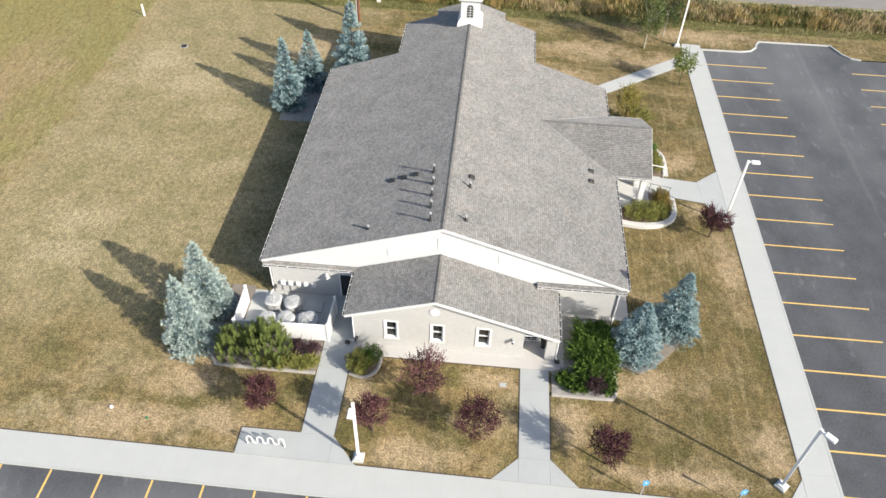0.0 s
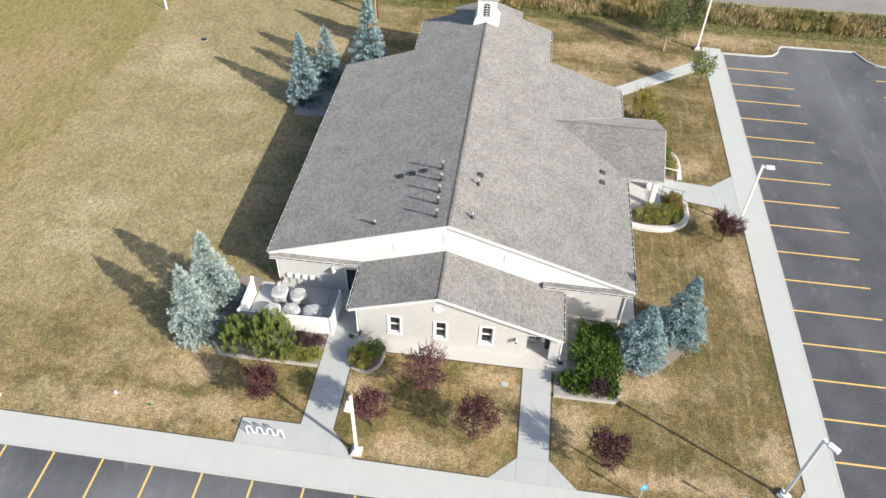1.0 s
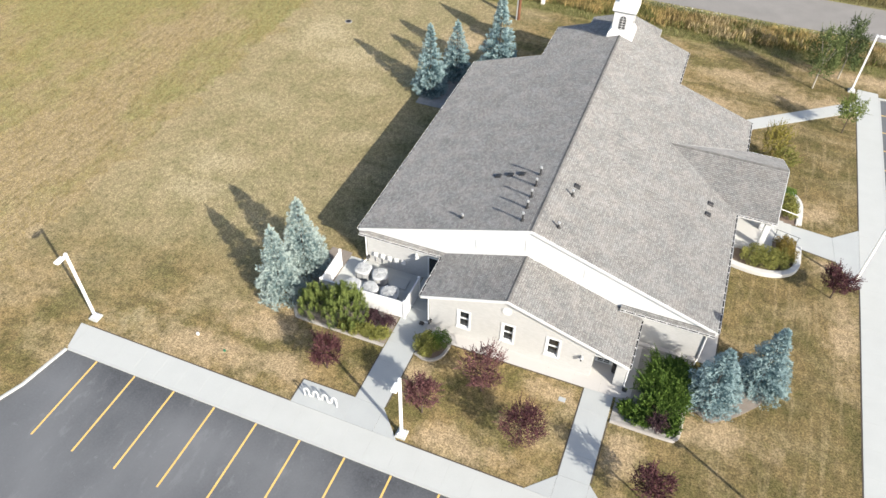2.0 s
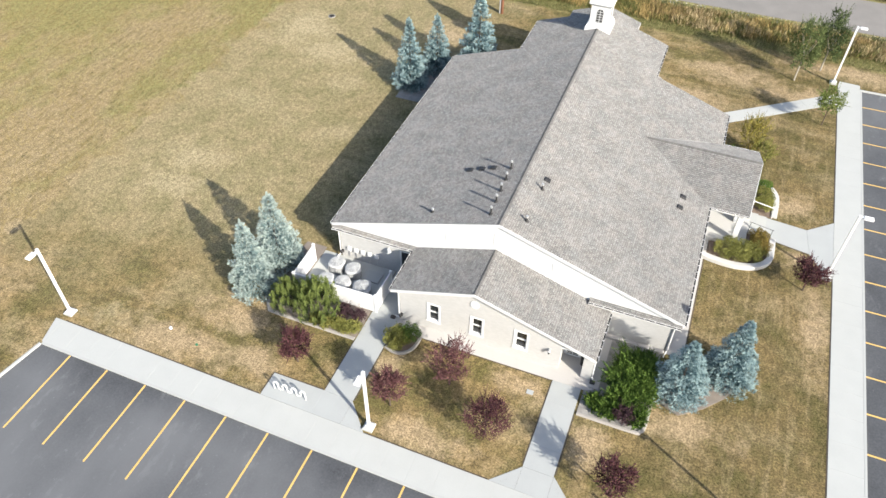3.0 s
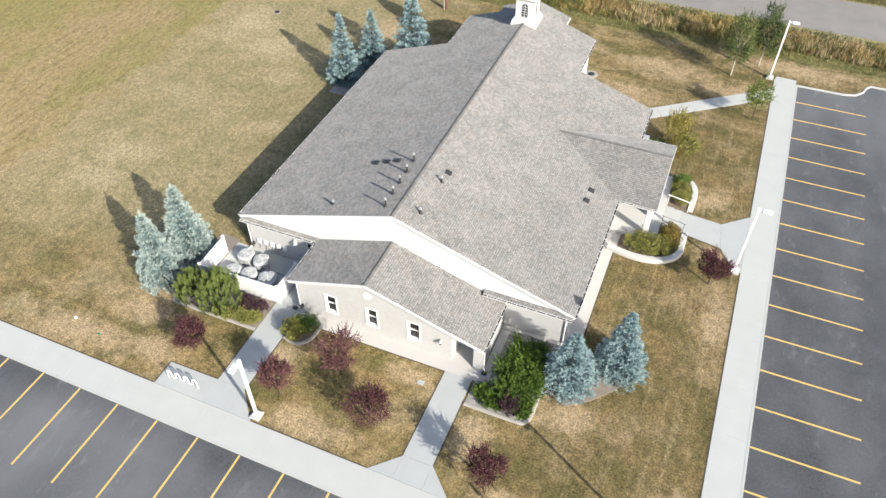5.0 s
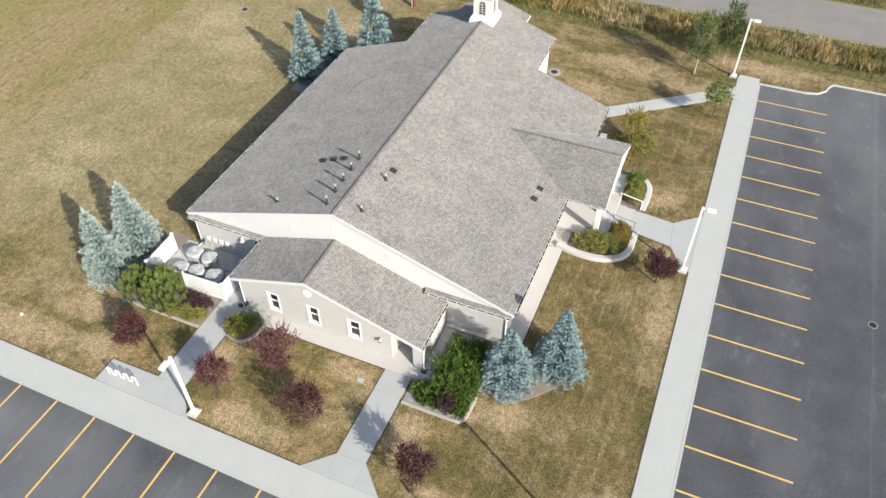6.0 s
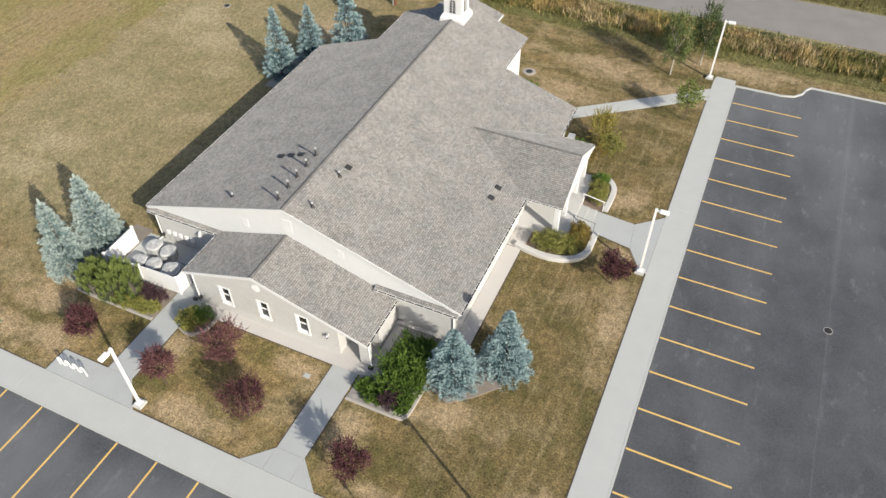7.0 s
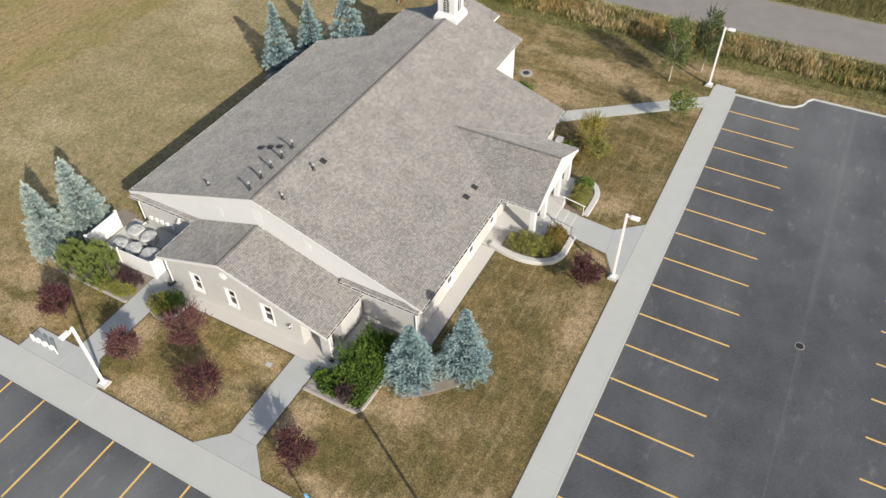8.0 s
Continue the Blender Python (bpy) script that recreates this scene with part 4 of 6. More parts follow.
box(-8.65, -7.85, 32.75, 32.85, 2.0, 2.1, 0, bm)
part("door_frame", bm, M_VINYL, door)
part("pane", box(-8.65, -7.85, 32.79, 32.81, 0.0, 2.0), M_GLASS, door)
bm = rod((PXR, WY - 0.03, 3.5), (PXR, WY + 0.03, 3.5), 0.3, 0.3, 24)
vent = part("round_vent", bm, M_WHITE, church, "round white louvred gable vent")
bm = bmesh.new()
for i in range(5):
    z = 3.3 + i * 0.09
    hw = math.sqrt(max(0.0, 0.25 ** 2 - (z - 3.5) ** 2))
    box(PXR - hw, PXR + hw, WY - 0.055, WY - 0.032, z - 0.025, z + 0.02, 0, bm)
part("slats", bm, M_METAL_WHITE, vent)


def sconce(x, y, z, out, paint=M_WHITE):
    s = thing_part("wall_lantern", church, "small white and black wall lantern" if paint is M_WHITE else "small black wall lantern")
    o = Vector(out)
    p = Vector((x, y, z))
    part("back_plate", box(x - 0.06, x + 0.06, y - 0.06, y + 0.06, z - 0.12, z + 0.12, 0.01), paint, s)
    part("hood", rod(p + o * 0.14 + Vector((0, 0, 0.05)), p + o * 0.14 + Vector((0, 0, 0.12)), 0.1, 0.04, 12), paint, s)
    part("body", rod(p + o * 0.14 + Vector((0, 0, -0.14)), p + o * 0.14 + Vector((0, 0, 0.05)), 0.06, 0.075, 12), M_DARK, s)


sconce(2.4, 29.0, 1.6, (0, -1, 0), M_STEEL)
sconce(-7.0, 29.0, 0.6, (-0.4, -0.8, 0), M_VENT)
sconce(-12.95, 32.66, 0.55, (-0.4, -0.8, 0), M_VENT)
downspout(5.09, 29.05, 2.1, (0.25, -0.2))
downspout(-7.17, 29.02, 2.75, (-0.85, 0.35))
for x, y in ((5.2, 28.84), (-7.6, 28.98)):
    part("splash_box", box(x - 0.15, x + 0.15, y - 0.11, y + 0.11, 0.03, 0.2, 0.03), M_VENT, church, "black plastic drain box under a downspout")
downspout(WR + 0.06, WF - 0.06, 2.7, (-0.3, -1))
downspout(WL - 0.06, WF - 0.06, 2.7, (-0.5, -0.8))
downspout(WR + 0.06, 50.9, 2.7, (1, 0))

# side porch
EY, EZ, ES, EX = 47.38, 4.7, 0.475, 11.92
EH = 3.75
side_roof = part("side_roof", box(5.0, EX - 0.3, EY - 0.08, EY + 0.08, EZ - 0.3, EZ - 0.06), M_DARK, church, "grey shingled gable roof of the side porch")
for sign in (-1, 1):
    y, z = EY + sign * EH, EZ - ES * EH
    xv = RX + (RZ - EZ) / SL - 0.25
    xe = RX + (RZ - z) / SL - 0.25
    part("roof_deck", solid([(EX, EY, EZ), (xv, EY, EZ), (xe, y, z), (EX, y, z)], (0, 0, -0.15)), M_WHITE, side_roof)

    def above(u, v, xv=xv, xe=xe):
        return 3.5 + u > xe + (xv - xe) * v / (EH * math.hypot(1, ES)) - 0.05

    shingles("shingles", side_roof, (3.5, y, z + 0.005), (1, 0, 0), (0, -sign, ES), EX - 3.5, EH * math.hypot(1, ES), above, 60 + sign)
    gutter(church, (EAVE_R + 0.15, y, z), (EX, y, z), (0, sign, 0))
    part("rake_board", solid([(EX + 0.002, EY, EZ + 0.01), (EX + 0.002, y, z + 0.01), (EX + 0.002, y, z - 0.22), (EX + 0.002, EY, EZ - 0.22)], (0.028, 0, 0)), M_WHITE, church)
bm = bmesh.new()
x = 3.9
while x < EX:
    e = min(x + 0.24, EX)
    pts = [(x, EY - 0.12, EZ - 0.012), (x, EY, EZ + 0.06), (x, EY + 0.12, EZ - 0.012), (e, EY + 0.12, EZ - 0.022), (e, EY, EZ + 0.05), (e, EY - 0.12, EZ - 0.022)]
    v = [bm.verts.new(p) for p in pts]
    bm.faces.new((v[0], v[1], v[4], v[5]))
    bm.faces.new((v[1], v[2], v[3], v[4]))
    x += 0.2
part("ridge_cap", bm, M_SHINGLE_CAP, side_roof, kind="stuff")
line = [(RX + (RZ - z) / SL, EY + (EZ - z) / ES) for z in (EZ - 0.4, EZ - ES * EH + 0.3)]
edge = [(x - 0.05, y + 0.04) for x, y in line[::-1]]
part("valley_flashing", solid([(x, y, roof_z(x) + 0.026) for x, y in line + edge], (0, 0, 0.008)), M_VALLEY, side_roof)
part("gable_panel", solid([(EX - 0.11, EY - EH + 0.25, 2.75), (EX - 0.11, EY + EH - 0.25, 2.75), (EX - 0.11, EY, EZ - 0.2)], (0.1, 0, 0)), M_WHITE, church)
part("porch_beam", box(WR, EX - 0.25, EY - EH + 0.25, EY - EH + 0.5, 2.5, 2.74), M_WHITE, church)
part("porch_beam", box(WR, EX - 0.25, EY + EH - 0.5, EY + EH - 0.25, 2.5, 2.74), M_WHITE, church)
for y in (EY - EH + 0.45, EY - 1.3, EY + 1.3, EY + EH - 0.45):
    part("column", box(EX - 0.62, EX - 0.24, y - 0.19, y + 0.19, 0.1, 2.6, 0.02), M_WHITE, church)
part("porch_floor", box(WR, 12.35, 43.7, 51.0, -0.2, 0.32, 0.02), M_PORCH, church)
for i in range(2):
    part("step", box(12.36 + i * 0.6, 12.36 + (i + 1) * 0.6, 45.4, 47.6, -0.2, 0.22 - i * 0.1, 0.01), M_CONCRETE, church)
for y, r, paint, label in ((45.3, 0.016, M_VENT, "thin dark handrail by the steps"), (47.7, 0.03, M_METAL_WHITE, "white tubular handrail by the steps")):
    rail = thing_part("handrail", church, label)
    part("top_rail", rod((12.3, y, 1.2), (14.0, y, 0.92), r), paint, rail)
    for x, z in ((12.4, 1.18), (13.9, 0.93)):
        part("post", rod((x, y, 0.0), (x, y, z), min(r, 0.022)), paint, rail)
part("door_panel", box(WR - 0.02, WR + 0.05, 46.1, 48.0, 0.32, 2.4, 0.01), M_GLASS, church)

# steeple
SX, SY = RX, 58.3
steeple = thing_part("steeple", church, "white steeple with an arched louvred opening")


def frustum(z0, z1, h0, h1, bm=None):
    bm = bm or bmesh.new()
    lo = [bm.verts.new((SX + a * h0, SY + b * h0, z0)) for a, b in ((-1, -1), (1, -1), (1, 1), (-1, 1))]
    hi = [bm.verts.new((SX + a * h1, SY + b * h1, z1)) for a, b in ((-1, -1), (1, -1), (1, 1), (-1, 1))]
    for i in range(4):
        bm.faces.new((lo[i], lo[(i + 1) % 4], hi[(i + 1) % 4], hi[i]))
    bm.faces.new(hi)
    bm.faces.new(lo[::-1])
    return bm


part("base", frustum(6.0, 6.8, 1.06, 1.0), M_WHITE, steeple)
part("shoulder", frustum(6.8, 7.15, 1.0, 0.8), M_WHITE, steeple)
part("shaft", frustum(7.15, 8.55, 0.76, 0.76), M_WHITE, steeple)
part("cornice", frustum(8.55, 8.75, 0.78, 0.95), M_WHITE, steeple)
part("cornice", frustum(8.75, 9.3, 0.95, 0.9), M_WHITE, steeple)
part("belfry", frustum(9.3, 10.4, 0.57, 0.55), M_WHITE, steeple)
part("spire", frustum(10.4, 12.9, 0.66, 0.03), M_WHITE, steeple)
for ang in range(4):
    m = Matrix.Translation((SX, SY, 0)) @ Matrix.Rotation(radians(90 * ang), 4, "Z")
    bm = prism([(-0.25, 7.2), (0.25, 7.2), (0.25, 8.08), *arc(0, 8.08, 0.25, 0, 180, 8)[1:]], 0, 0.02)
    bmesh.ops.transform(bm, verts=bm.verts, matrix=m @ Matrix.Translation((0, -0.762, 0)) @ Matrix.Rotation(radians(90), 4, "X"))
    louver = part("louvre_opening", bm, M_DARK, steeple)
    bm = bmesh.new()
    for i in range(5):
        bmesh.ops.create_cube(bm, size=1.0, matrix=m @ Matrix.Translation((0, -0.795, 7.27 + i * 0.21)) @ Matrix.Diagonal((0.48, 0.02, 0.035, 1)))
    bmesh.ops.create_cube(bm, size=1.0, matrix=m @ Matrix.Translation((0, -0.8, 7.75)) @ Matrix.Diagonal((0.04, 0.02, 1.1, 1)))
    part("glazing_bars", bm, M_WHITE, louver)

# pipes and vents on the roof
for x, y, h in ((-3.05, 33.55, 0.75), (-3.12, 34.75, 0.7), (-3.18, 35.85, 0.7), (-3.22, 37.0, 0.7), (-3.28, 38.2, 0.75), (-0.95, 33.95, 0.45), (-0.9, 37.1, 0.5), (-6.85, 33.75, 0.3)):
    z, h = roof_z(x), h * 0.72
    bm = rod((x, y, z - 0.05), (x, y, z + h), 0.055, None, 10)
    pipe = part("vent_pipe", bm, M_VENT, main_roof)
    part("flashing", rod((x, y, z - 0.06), (x, y, z + 0.14), 0.17, 0.07, 10), M_VENT, pipe)
    part("cap", rod((x, y, z + h), (x, y, z + h + 0.12), 0.085, 0.07, 10), M_STEEL, pipe)
for x, y in ((-5.99, 38.12), (-5.22, 38.22), (-4.47, 38.3), (-0.85, 38.1), (7.44, 43.22), (7.4, 42.07)):
    z = roof_z(x)
    tilt = math.atan(SL) * (1 if x > RX else -1)
    bm = box(-0.2, 0.2, -0.17, 0.17, -0.02, 0.085, 0.03)
    box(-0.22, 0.22, -0.19, 0.19, -0.03, 0.015, 0.0, bm)
    bmesh.ops.transform(bm, verts=bm.verts, matrix=Matrix.Translation((x, y, z + 0.02)) @ Matrix.Rotation(tilt, 4, "Y"))
    part("roof_vent", bm, M_VENT, main_roof, "black louvred box vent")

# ---- plants ----
def spruce_meshes(seed, h, r, young, shaded_needles):
    """Trunk and needles of one blue spruce: whorls of flat, fanning sprays, with the gaps' shade painted on inner
    needles.
    """
    rng = np.random.default_rng(seed)
    base, way, side, old = [], [], [], []

    def tuft(c, axis, size, dark, n=14):
        u = unit(rng.normal(0, 1, (n, 3)))
        e = unit(axis * 1.35 + u * 0.62 + np.array([0, 0, 0.25]))
        base.append(c + u * size * 0.45 * rng.random((n, 1)))
        way.append(e * size * (0.8 + 0.85 * rng.random((n, 1))))
        side.append(unit(np.cross(e, rng.normal(0, 1, (n, 3)))) * (0.011 + 0.01 * rng.random((n, 1))))
        old.append(np.full(n, dark))

    z = 0.16
    while z < h * 0.965:
        f = z / h
        reach = r * (1 - f) ** 1.04 * (0.93 + 0.14 * rng.random()) * min(1.0, 0.84 + 1.6 * f) + 0.04
        n = max(5, int(8.5 * (1 - f) + 4 + 6 * max(0.0, 0.3 - f) / 0.3))
        a0 = rng.random() * 6.28
        for k in range(n):
            a = a0 + 6.2832 * k / n + rng.normal(0, 0.1)
            L = reach * (0.84 + 0.24 * rng.random())
            out = np.array([math.cos(a), math.sin(a), 0.0])
            tang = np.array([-out[1], out[0], 0.0])
            rise = 0.05 + 0.6 * f + rng.normal(0, 0.05)
            zb = z + rng.normal(0, 0.09)
            m = max(3, int(L / 0.2))
            for j in range(m):
                q = (j + 1.0) / m
                if q < 0.28 and L > 0.8:
                    continue
                c = out * (L * q) + np.array([0, 0, zb + L * (rise * q - 0.36 * q * q + 0.12 * q ** 4)])
                s = (0.15 + 0.06 * rng.random()) * (1.1 - 0.35 * f)
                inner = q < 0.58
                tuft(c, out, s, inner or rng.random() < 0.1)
                w = (0.34 * L * (1 - q) + 0.1) * (0.8 + 0.4 * rng.random())
                steps = max(1, int(w / 0.19))
                for sgn in (-1, 1):
                    way_out = unit(out * 0.75 + tang * sgn)
                    for i in range(steps):
                        g = (i + 1.0) / steps
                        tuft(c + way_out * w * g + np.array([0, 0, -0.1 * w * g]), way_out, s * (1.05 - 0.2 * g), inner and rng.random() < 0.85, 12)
                # underside tuft always in the dark colour: branch shade painted on
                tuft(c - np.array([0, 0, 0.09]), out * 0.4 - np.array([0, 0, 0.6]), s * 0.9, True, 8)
        z += (0.5 - 0.24 * f) * (0.85 + 0.3 * rng.random())
    for i in range(9):
        tuft(np.array([0, 0, h * (0.93 + 0.07 * i / 8)]), np.array([0, 0, 1.0]), 0.17 - 0.006 * i, False, 16)
    needles = blades("needles", np.concatenate(base), np.concatenate(way), np.concatenate(side))
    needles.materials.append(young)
    needles.materials.append(shaded_needles)
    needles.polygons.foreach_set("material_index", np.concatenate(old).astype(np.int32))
    bm = rod((0, 0, -0.1), (0, 0, h * 0.93), 0.014 * h + 0.02, 0.01, 8)
    trunk = bpy.data.meshes.new("trunk")
    bm.to_mesh(trunk)
    bm.free()
    return trunk, needles


M_SPRUCE_BARK = material("spruce_bark", (0.03, 0.026, 0.023), (0.075, 0.066, 0.058), 0.9, 2.0, 30.0, 0.3)
SPRUCES = [spruce_meshes(n, 6.0, 2.05, m, inner) for n, m, inner in ((3, M_SPRUCE_PALE, M_SPRUCE_MID_SHADED), (8, M_SPRUCE_PALE, M_SPRUCE_MID_SHADED), (14, M_SPRUCE, M_SPRUCE_OLD_SHADED), (21, M_SPRUCE, M_SPRUCE_OLD_SHADED))]
for i, (x, y, h, w, turn, label) in enumerate((
        (-16.75, 30.72, 5.95, 0.93, 0, "broad pale blue spruce beside the white fence"), (-16.95, 27.95, 5.95, 0.84, 70, "slim pale blue spruce at the bed's corner"),
        (-17.1, 53.75, 6.4, 0.82, 200, "tall narrow blue spruce in a gravel bed"), (-15.85, 56.9, 5.5, 0.8, 130, "narrow blue spruce in a gravel bed"), (-12.2, 57.6, 7.9, 1.08, 20, "tall blue spruce behind the church's corner"),
        (9.9, 30.15, 4.55, 0.9, 160, "dense blue spruce near the church's front corner"), (12.4, 32.1, 5.25, 0.86, 310, "dense blue spruce on the side lawn"))):
    tree = thing("spruce", label, "tree", "blue spruces", (x, y, 0))
    trunk, needles = SPRUCES[i if i < 2 else 2 + i % 2]
    part("trunk", trunk, M_SPRUCE_BARK, tree)
    part("crown", needles, M_SPRUCE, tree, kind="stuff")
    tree.rotation_euler = (0, 0, radians(turn))
    tree.scale = (w, w, h / 6.0)


def leaf_cloud(seed, lobes, count, size, up=0.3, fill=0.45, long=1.0, thin=0.36, shoots=None):
    """Leaves spread over and inside a set of lobes (x, y, z, rx, ry, rz)."""
    rng = np.random.default_rng(seed)
    lobes = np.array(lobes, float)
    share = np.prod(lobes[:, 3:], 1) ** (2 / 3)
    pick = rng.choice(len(lobes), count, p=share / share.sum())
    d = unit(rng.normal(0, 1, (count, 3)))
    rad = np.where(rng.random(count) < fill, rng.random(count) ** 0.5, 0.88 + 0.2 * rng.random(count))
    lump = 1 + 0.12 * np.sin(d[:, 0] * 5 + seed) * np.cos(d[:, 1] * 6 + d[:, 2] * 5)
    p = lobes[pick, :3] + d * lobes[pick, 3:] * (rad * lump)[:, None]
    e = unit(d * 0.8 + rng.normal(0, 0.7, (count, 3)) + [0, 0, up])
    s = unit(np.cross(e, rng.normal(0, 1, (count, 3))))
    k = size * (0.6 + 0.8 * rng.random((count, 1)))
    p[:, 2] = np.maximum(p[:, 2], 0.04)
    way, side = e * k * long, s * k * thin
    if shoots:
        more = sprays(seed, lobes, *shoots)
        p, way, side = (np.concatenate(pair) for pair in zip((p, way, side), more))
    return blades("leaves", p, way, side)


def sprays(seed, lobes, count, length, leaf, per=14, up=0.5, thin=0.3, spread=0.5):
    """Leafy shoots that start inside the lobes and stand out of them, with leaves on both sides."""
    rng = np.random.default_rng(seed + 5000)
    lobes = np.array(lobes, float)
    share = np.prod(lobes[:, 3:], 1) ** (2 / 3)
    pick = rng.choice(len(lobes), count, p=share / share.sum())
    d = unit(rng.normal(0, 1, (count, 3)) + [0, 0, 0.5])
    p = lobes[pick, :3] + d * lobes[pick, 3:] * 0.7
    mid = lobes[:, :3].mean(0)
    d = unit(d * 0.5 + unit(p - mid) * 0.7 + rng.normal(0, spread * 0.6, (count, 3)) + [0, 0, up])
    L = length * (0.55 + 0.7 * rng.random((count, 1)))
    q = np.tile((np.arange(per) + 0.5) / per, count)[:, None]
    c, dd, LL = np.repeat(p, per, 0), np.repeat(d, per, 0), np.repeat(L, per, 0)
    n = len(c)
    e = unit(dd + rng.normal(0, spread, (n, 3)))
    k = leaf * (1.15 - 0.5 * q) * (0.7 + 0.6 * rng.random((n, 1)))
    s = unit(np.cross(e, rng.normal(0, 1, (n, 3))))
    at = c + dd * LL * q
    at[:, 2] = np.maximum(at[:, 2], 0.04)
    return at, e * k, s * k * thin


def twigs(seed, height, spread, n, r=0.035, z0=0.0):
    """A short stem that forks into limbs."""
    rng = random.Random(seed)
    bm = rod((0, 0, -0.05), (0, 0, z0 + height * 0.3), r * 1.5, r, 8)
    for i in range(n):
        a = 6.283 * i / n + rng.random()
        z = z0 + height * (0.2 + 0.25 * rng.random())
        p = Vector((0, 0, z))
        q = p + Vector((math.cos(a) * spread * 0.5, math.sin(a) * spread * 0.5, height * 0.3))
        t = q + Vector((math.cos(a + 0.3) * spread * 0.4, math.sin(a + 0.3) * spread * 0.4, height * 0.28))
        rod(p, q, r * 0.7, r * 0.45, 6, bm)
        rod(q, t, r * 0.45, r * 0.15, 5, bm)
    mesh = bpy.data.meshes.new("stem")
    bm.to_mesh(mesh)
    bm.free()
    return mesh


def lobes_for(seed, r, zc, rz, n):
    """A dark core and many small clumps over its dome, some of them standing out."""
    rng = random.Random(seed)
    out = [(0, 0, zc, r * 0.5, r * 0.5, rz * 0.6)]
    m = 3 * n
    for i in range(m):
        zz = 1 - 1.75 * (i + 0.5) / m
        a = 2.39996 * i + rng.random() * 0.6
        k = 0.62 + 0.3 * rng.random()
        c = math.sqrt(max(0.0, 1 - zz * zz)) * k
        s = 0.17 + 0.14 * rng.random()
        out.append((math.cos(a) * r * c, math.sin(a) * r * c, zc + rz * zz * k, r * s, r * s, (r + rz) / 2 * s * 1.1))
    return out


def leafy_tree(name, label, category, x, y, seed, r, zc, rz, count, size, mat, bark=M_BARK, clear=0.8, lobes=9, group="", stem=0.04, fill=0.45, long=1.0, up=0.3, shoots=None, ragged=0.0):
    tree = thing(name, label, category, group, (x, y, 0))
    part("trunk" if clear > 0.3 else "stem", twigs(seed, zc + rz * 0.6 - clear, r * 0.8, 6, stem, clear), bark, tree)
    rng = random.Random(seed + 9)
    clumps = [q for i, q in enumerate(lobes_for(seed, r, zc, rz, lobes)) if not i or rng.random() > ragged]
    part("crown", leaf_cloud(seed, clumps, count, size, up, fill, long, 0.36, shoots), mat, tree, kind="stuff")
    return tree


for i, (x, y, r, zc, rz, label) in enumerate((
        (-11.48, 23.8, 0.92, 1.8, 0.9, "small purple-leaved plum tree on the dry lawn"), (-5.12, 23.08, 0.9, 1.95, 1.0, "small purple-leaved plum tree by a lamp post"),
        (-2.5, 25.7, 1.2, 2.25, 1.4, "tall loose purple-leaved plum tree before the windows"), (0.5, 23.3, 1.18, 1.9, 1.1, "round dark purple plum tree on the front lawn"),
        (7.65, 22.38, 0.98, 2.05, 1.15, "round dark purple plum tree beside the entry walk"), (16.32, 41.2, 0.98, 1.7, 0.8, "small purple plum tree beside a lamp post"))):
    leafy_tree("plum_tree", label, "tree", x, y, 100 + i, r, zc, rz, 4200, 0.075, M_PURPLE_PALE if i in (1, 2) else M_PURPLE, clear=0.7, lobes=11, group="plum trees", fill=0.6, ragged=0.3, shoots=(230, 0.55 * r, 0.085, 16, 0.75, 0.34, 0.5))


def shrub(label, x, y, seed, r, h, count, size, mat, lobes=7, group="", squash=1.0, long=1.0, up=0.5, thin=0.36, shoots=None):
    s = thing("shrub", label, "shrub", group, (x, y, 0.03))
    part("stem", twigs(seed, h * 0.8, r * 0.7, 5, 0.025), M_BARK, s)
    part("crown", leaf_cloud(seed, lobes_for(seed, r, h * 0.5, h * 0.5, lobes), int(count * 3.2), size * 0.48, up, 0.35, long, thin, shoots), mat, s, kind="stuff")
    s.scale = (1, squash, 1)
    return s


def candle_pine(label, x, y, seed, r, h, n):
    """A mugo pine: upright tufts of young needles over a dome, with darker old growth and painted shade between them.
    """
    rng = np.random.default_rng(seed)
    base, way, side, old = [], [], [], []
    per = 330
    for i in range(n):
        q = (i + 0.5) / n
        a = 2.39996 * i + rng.random() * 0.6
        c = r * math.sqrt(q) * (0.88 + 0.18 * rng.random())
        top = h * (1 - 0.58 * q ** 2.4) * (0.78 + 0.3 * rng.random())
        s = 0.12 + 0.05 * rng.random()
        lean = np.array([math.cos(a), math.sin(a), 0]) * (q * 0.3 + rng.normal(0, 0.08))
        t = rng.random((per, 1)) ** 0.85
        ring = unit(rng.normal(0, 1, (per, 3)) * [1, 1, 0.1])
        axis = unit(lean + [0, 0, 1.0])
        foot = np.array([math.cos(a) * c, math.sin(a) * c, max(0.05, top - 1.1)])
        base.append(foot + axis * t * (top - foot[2]) + ring * s * (1.25 - 1.05 * t ** 1.5) * rng.random((per, 1)) ** 0.5)
        e = unit(axis * 0.95 + ring * 0.75 + rng.normal(0, 0.18, (per, 3)))
        way.append(e * (0.08 + 0.07 * rng.random((per, 1))))
        side.append(unit(np.cross(e, rng.normal(0, 1, (per, 3)))) * 0.011)
        # lower needles turn dark, which paints the shade between tufts over old growth
        old.append(t[:, 0] + 0.25 * rng.random(per) < 0.6)
    needles = blades("needles", np.concatenate(base), np.concatenate(way), np.concatenate(side))
    needles.materials.append(M_PINE_TIP)
    needles.materials.append(M_PINE_SHADED)
    needles.polygons.foreach_set("material_index", np.concatenate(old).astype(np.int32))
    ob = thing("shrub", label, "shrub", "mugo pines", (x, y, 0.03))
    part("stem", twigs(seed, h * 0.7, r * 0.7, 6, 0.03), M_BARK, ob)
    part("crown", needles, M_PINE_SHADED, ob, kind="stuff")
    return ob


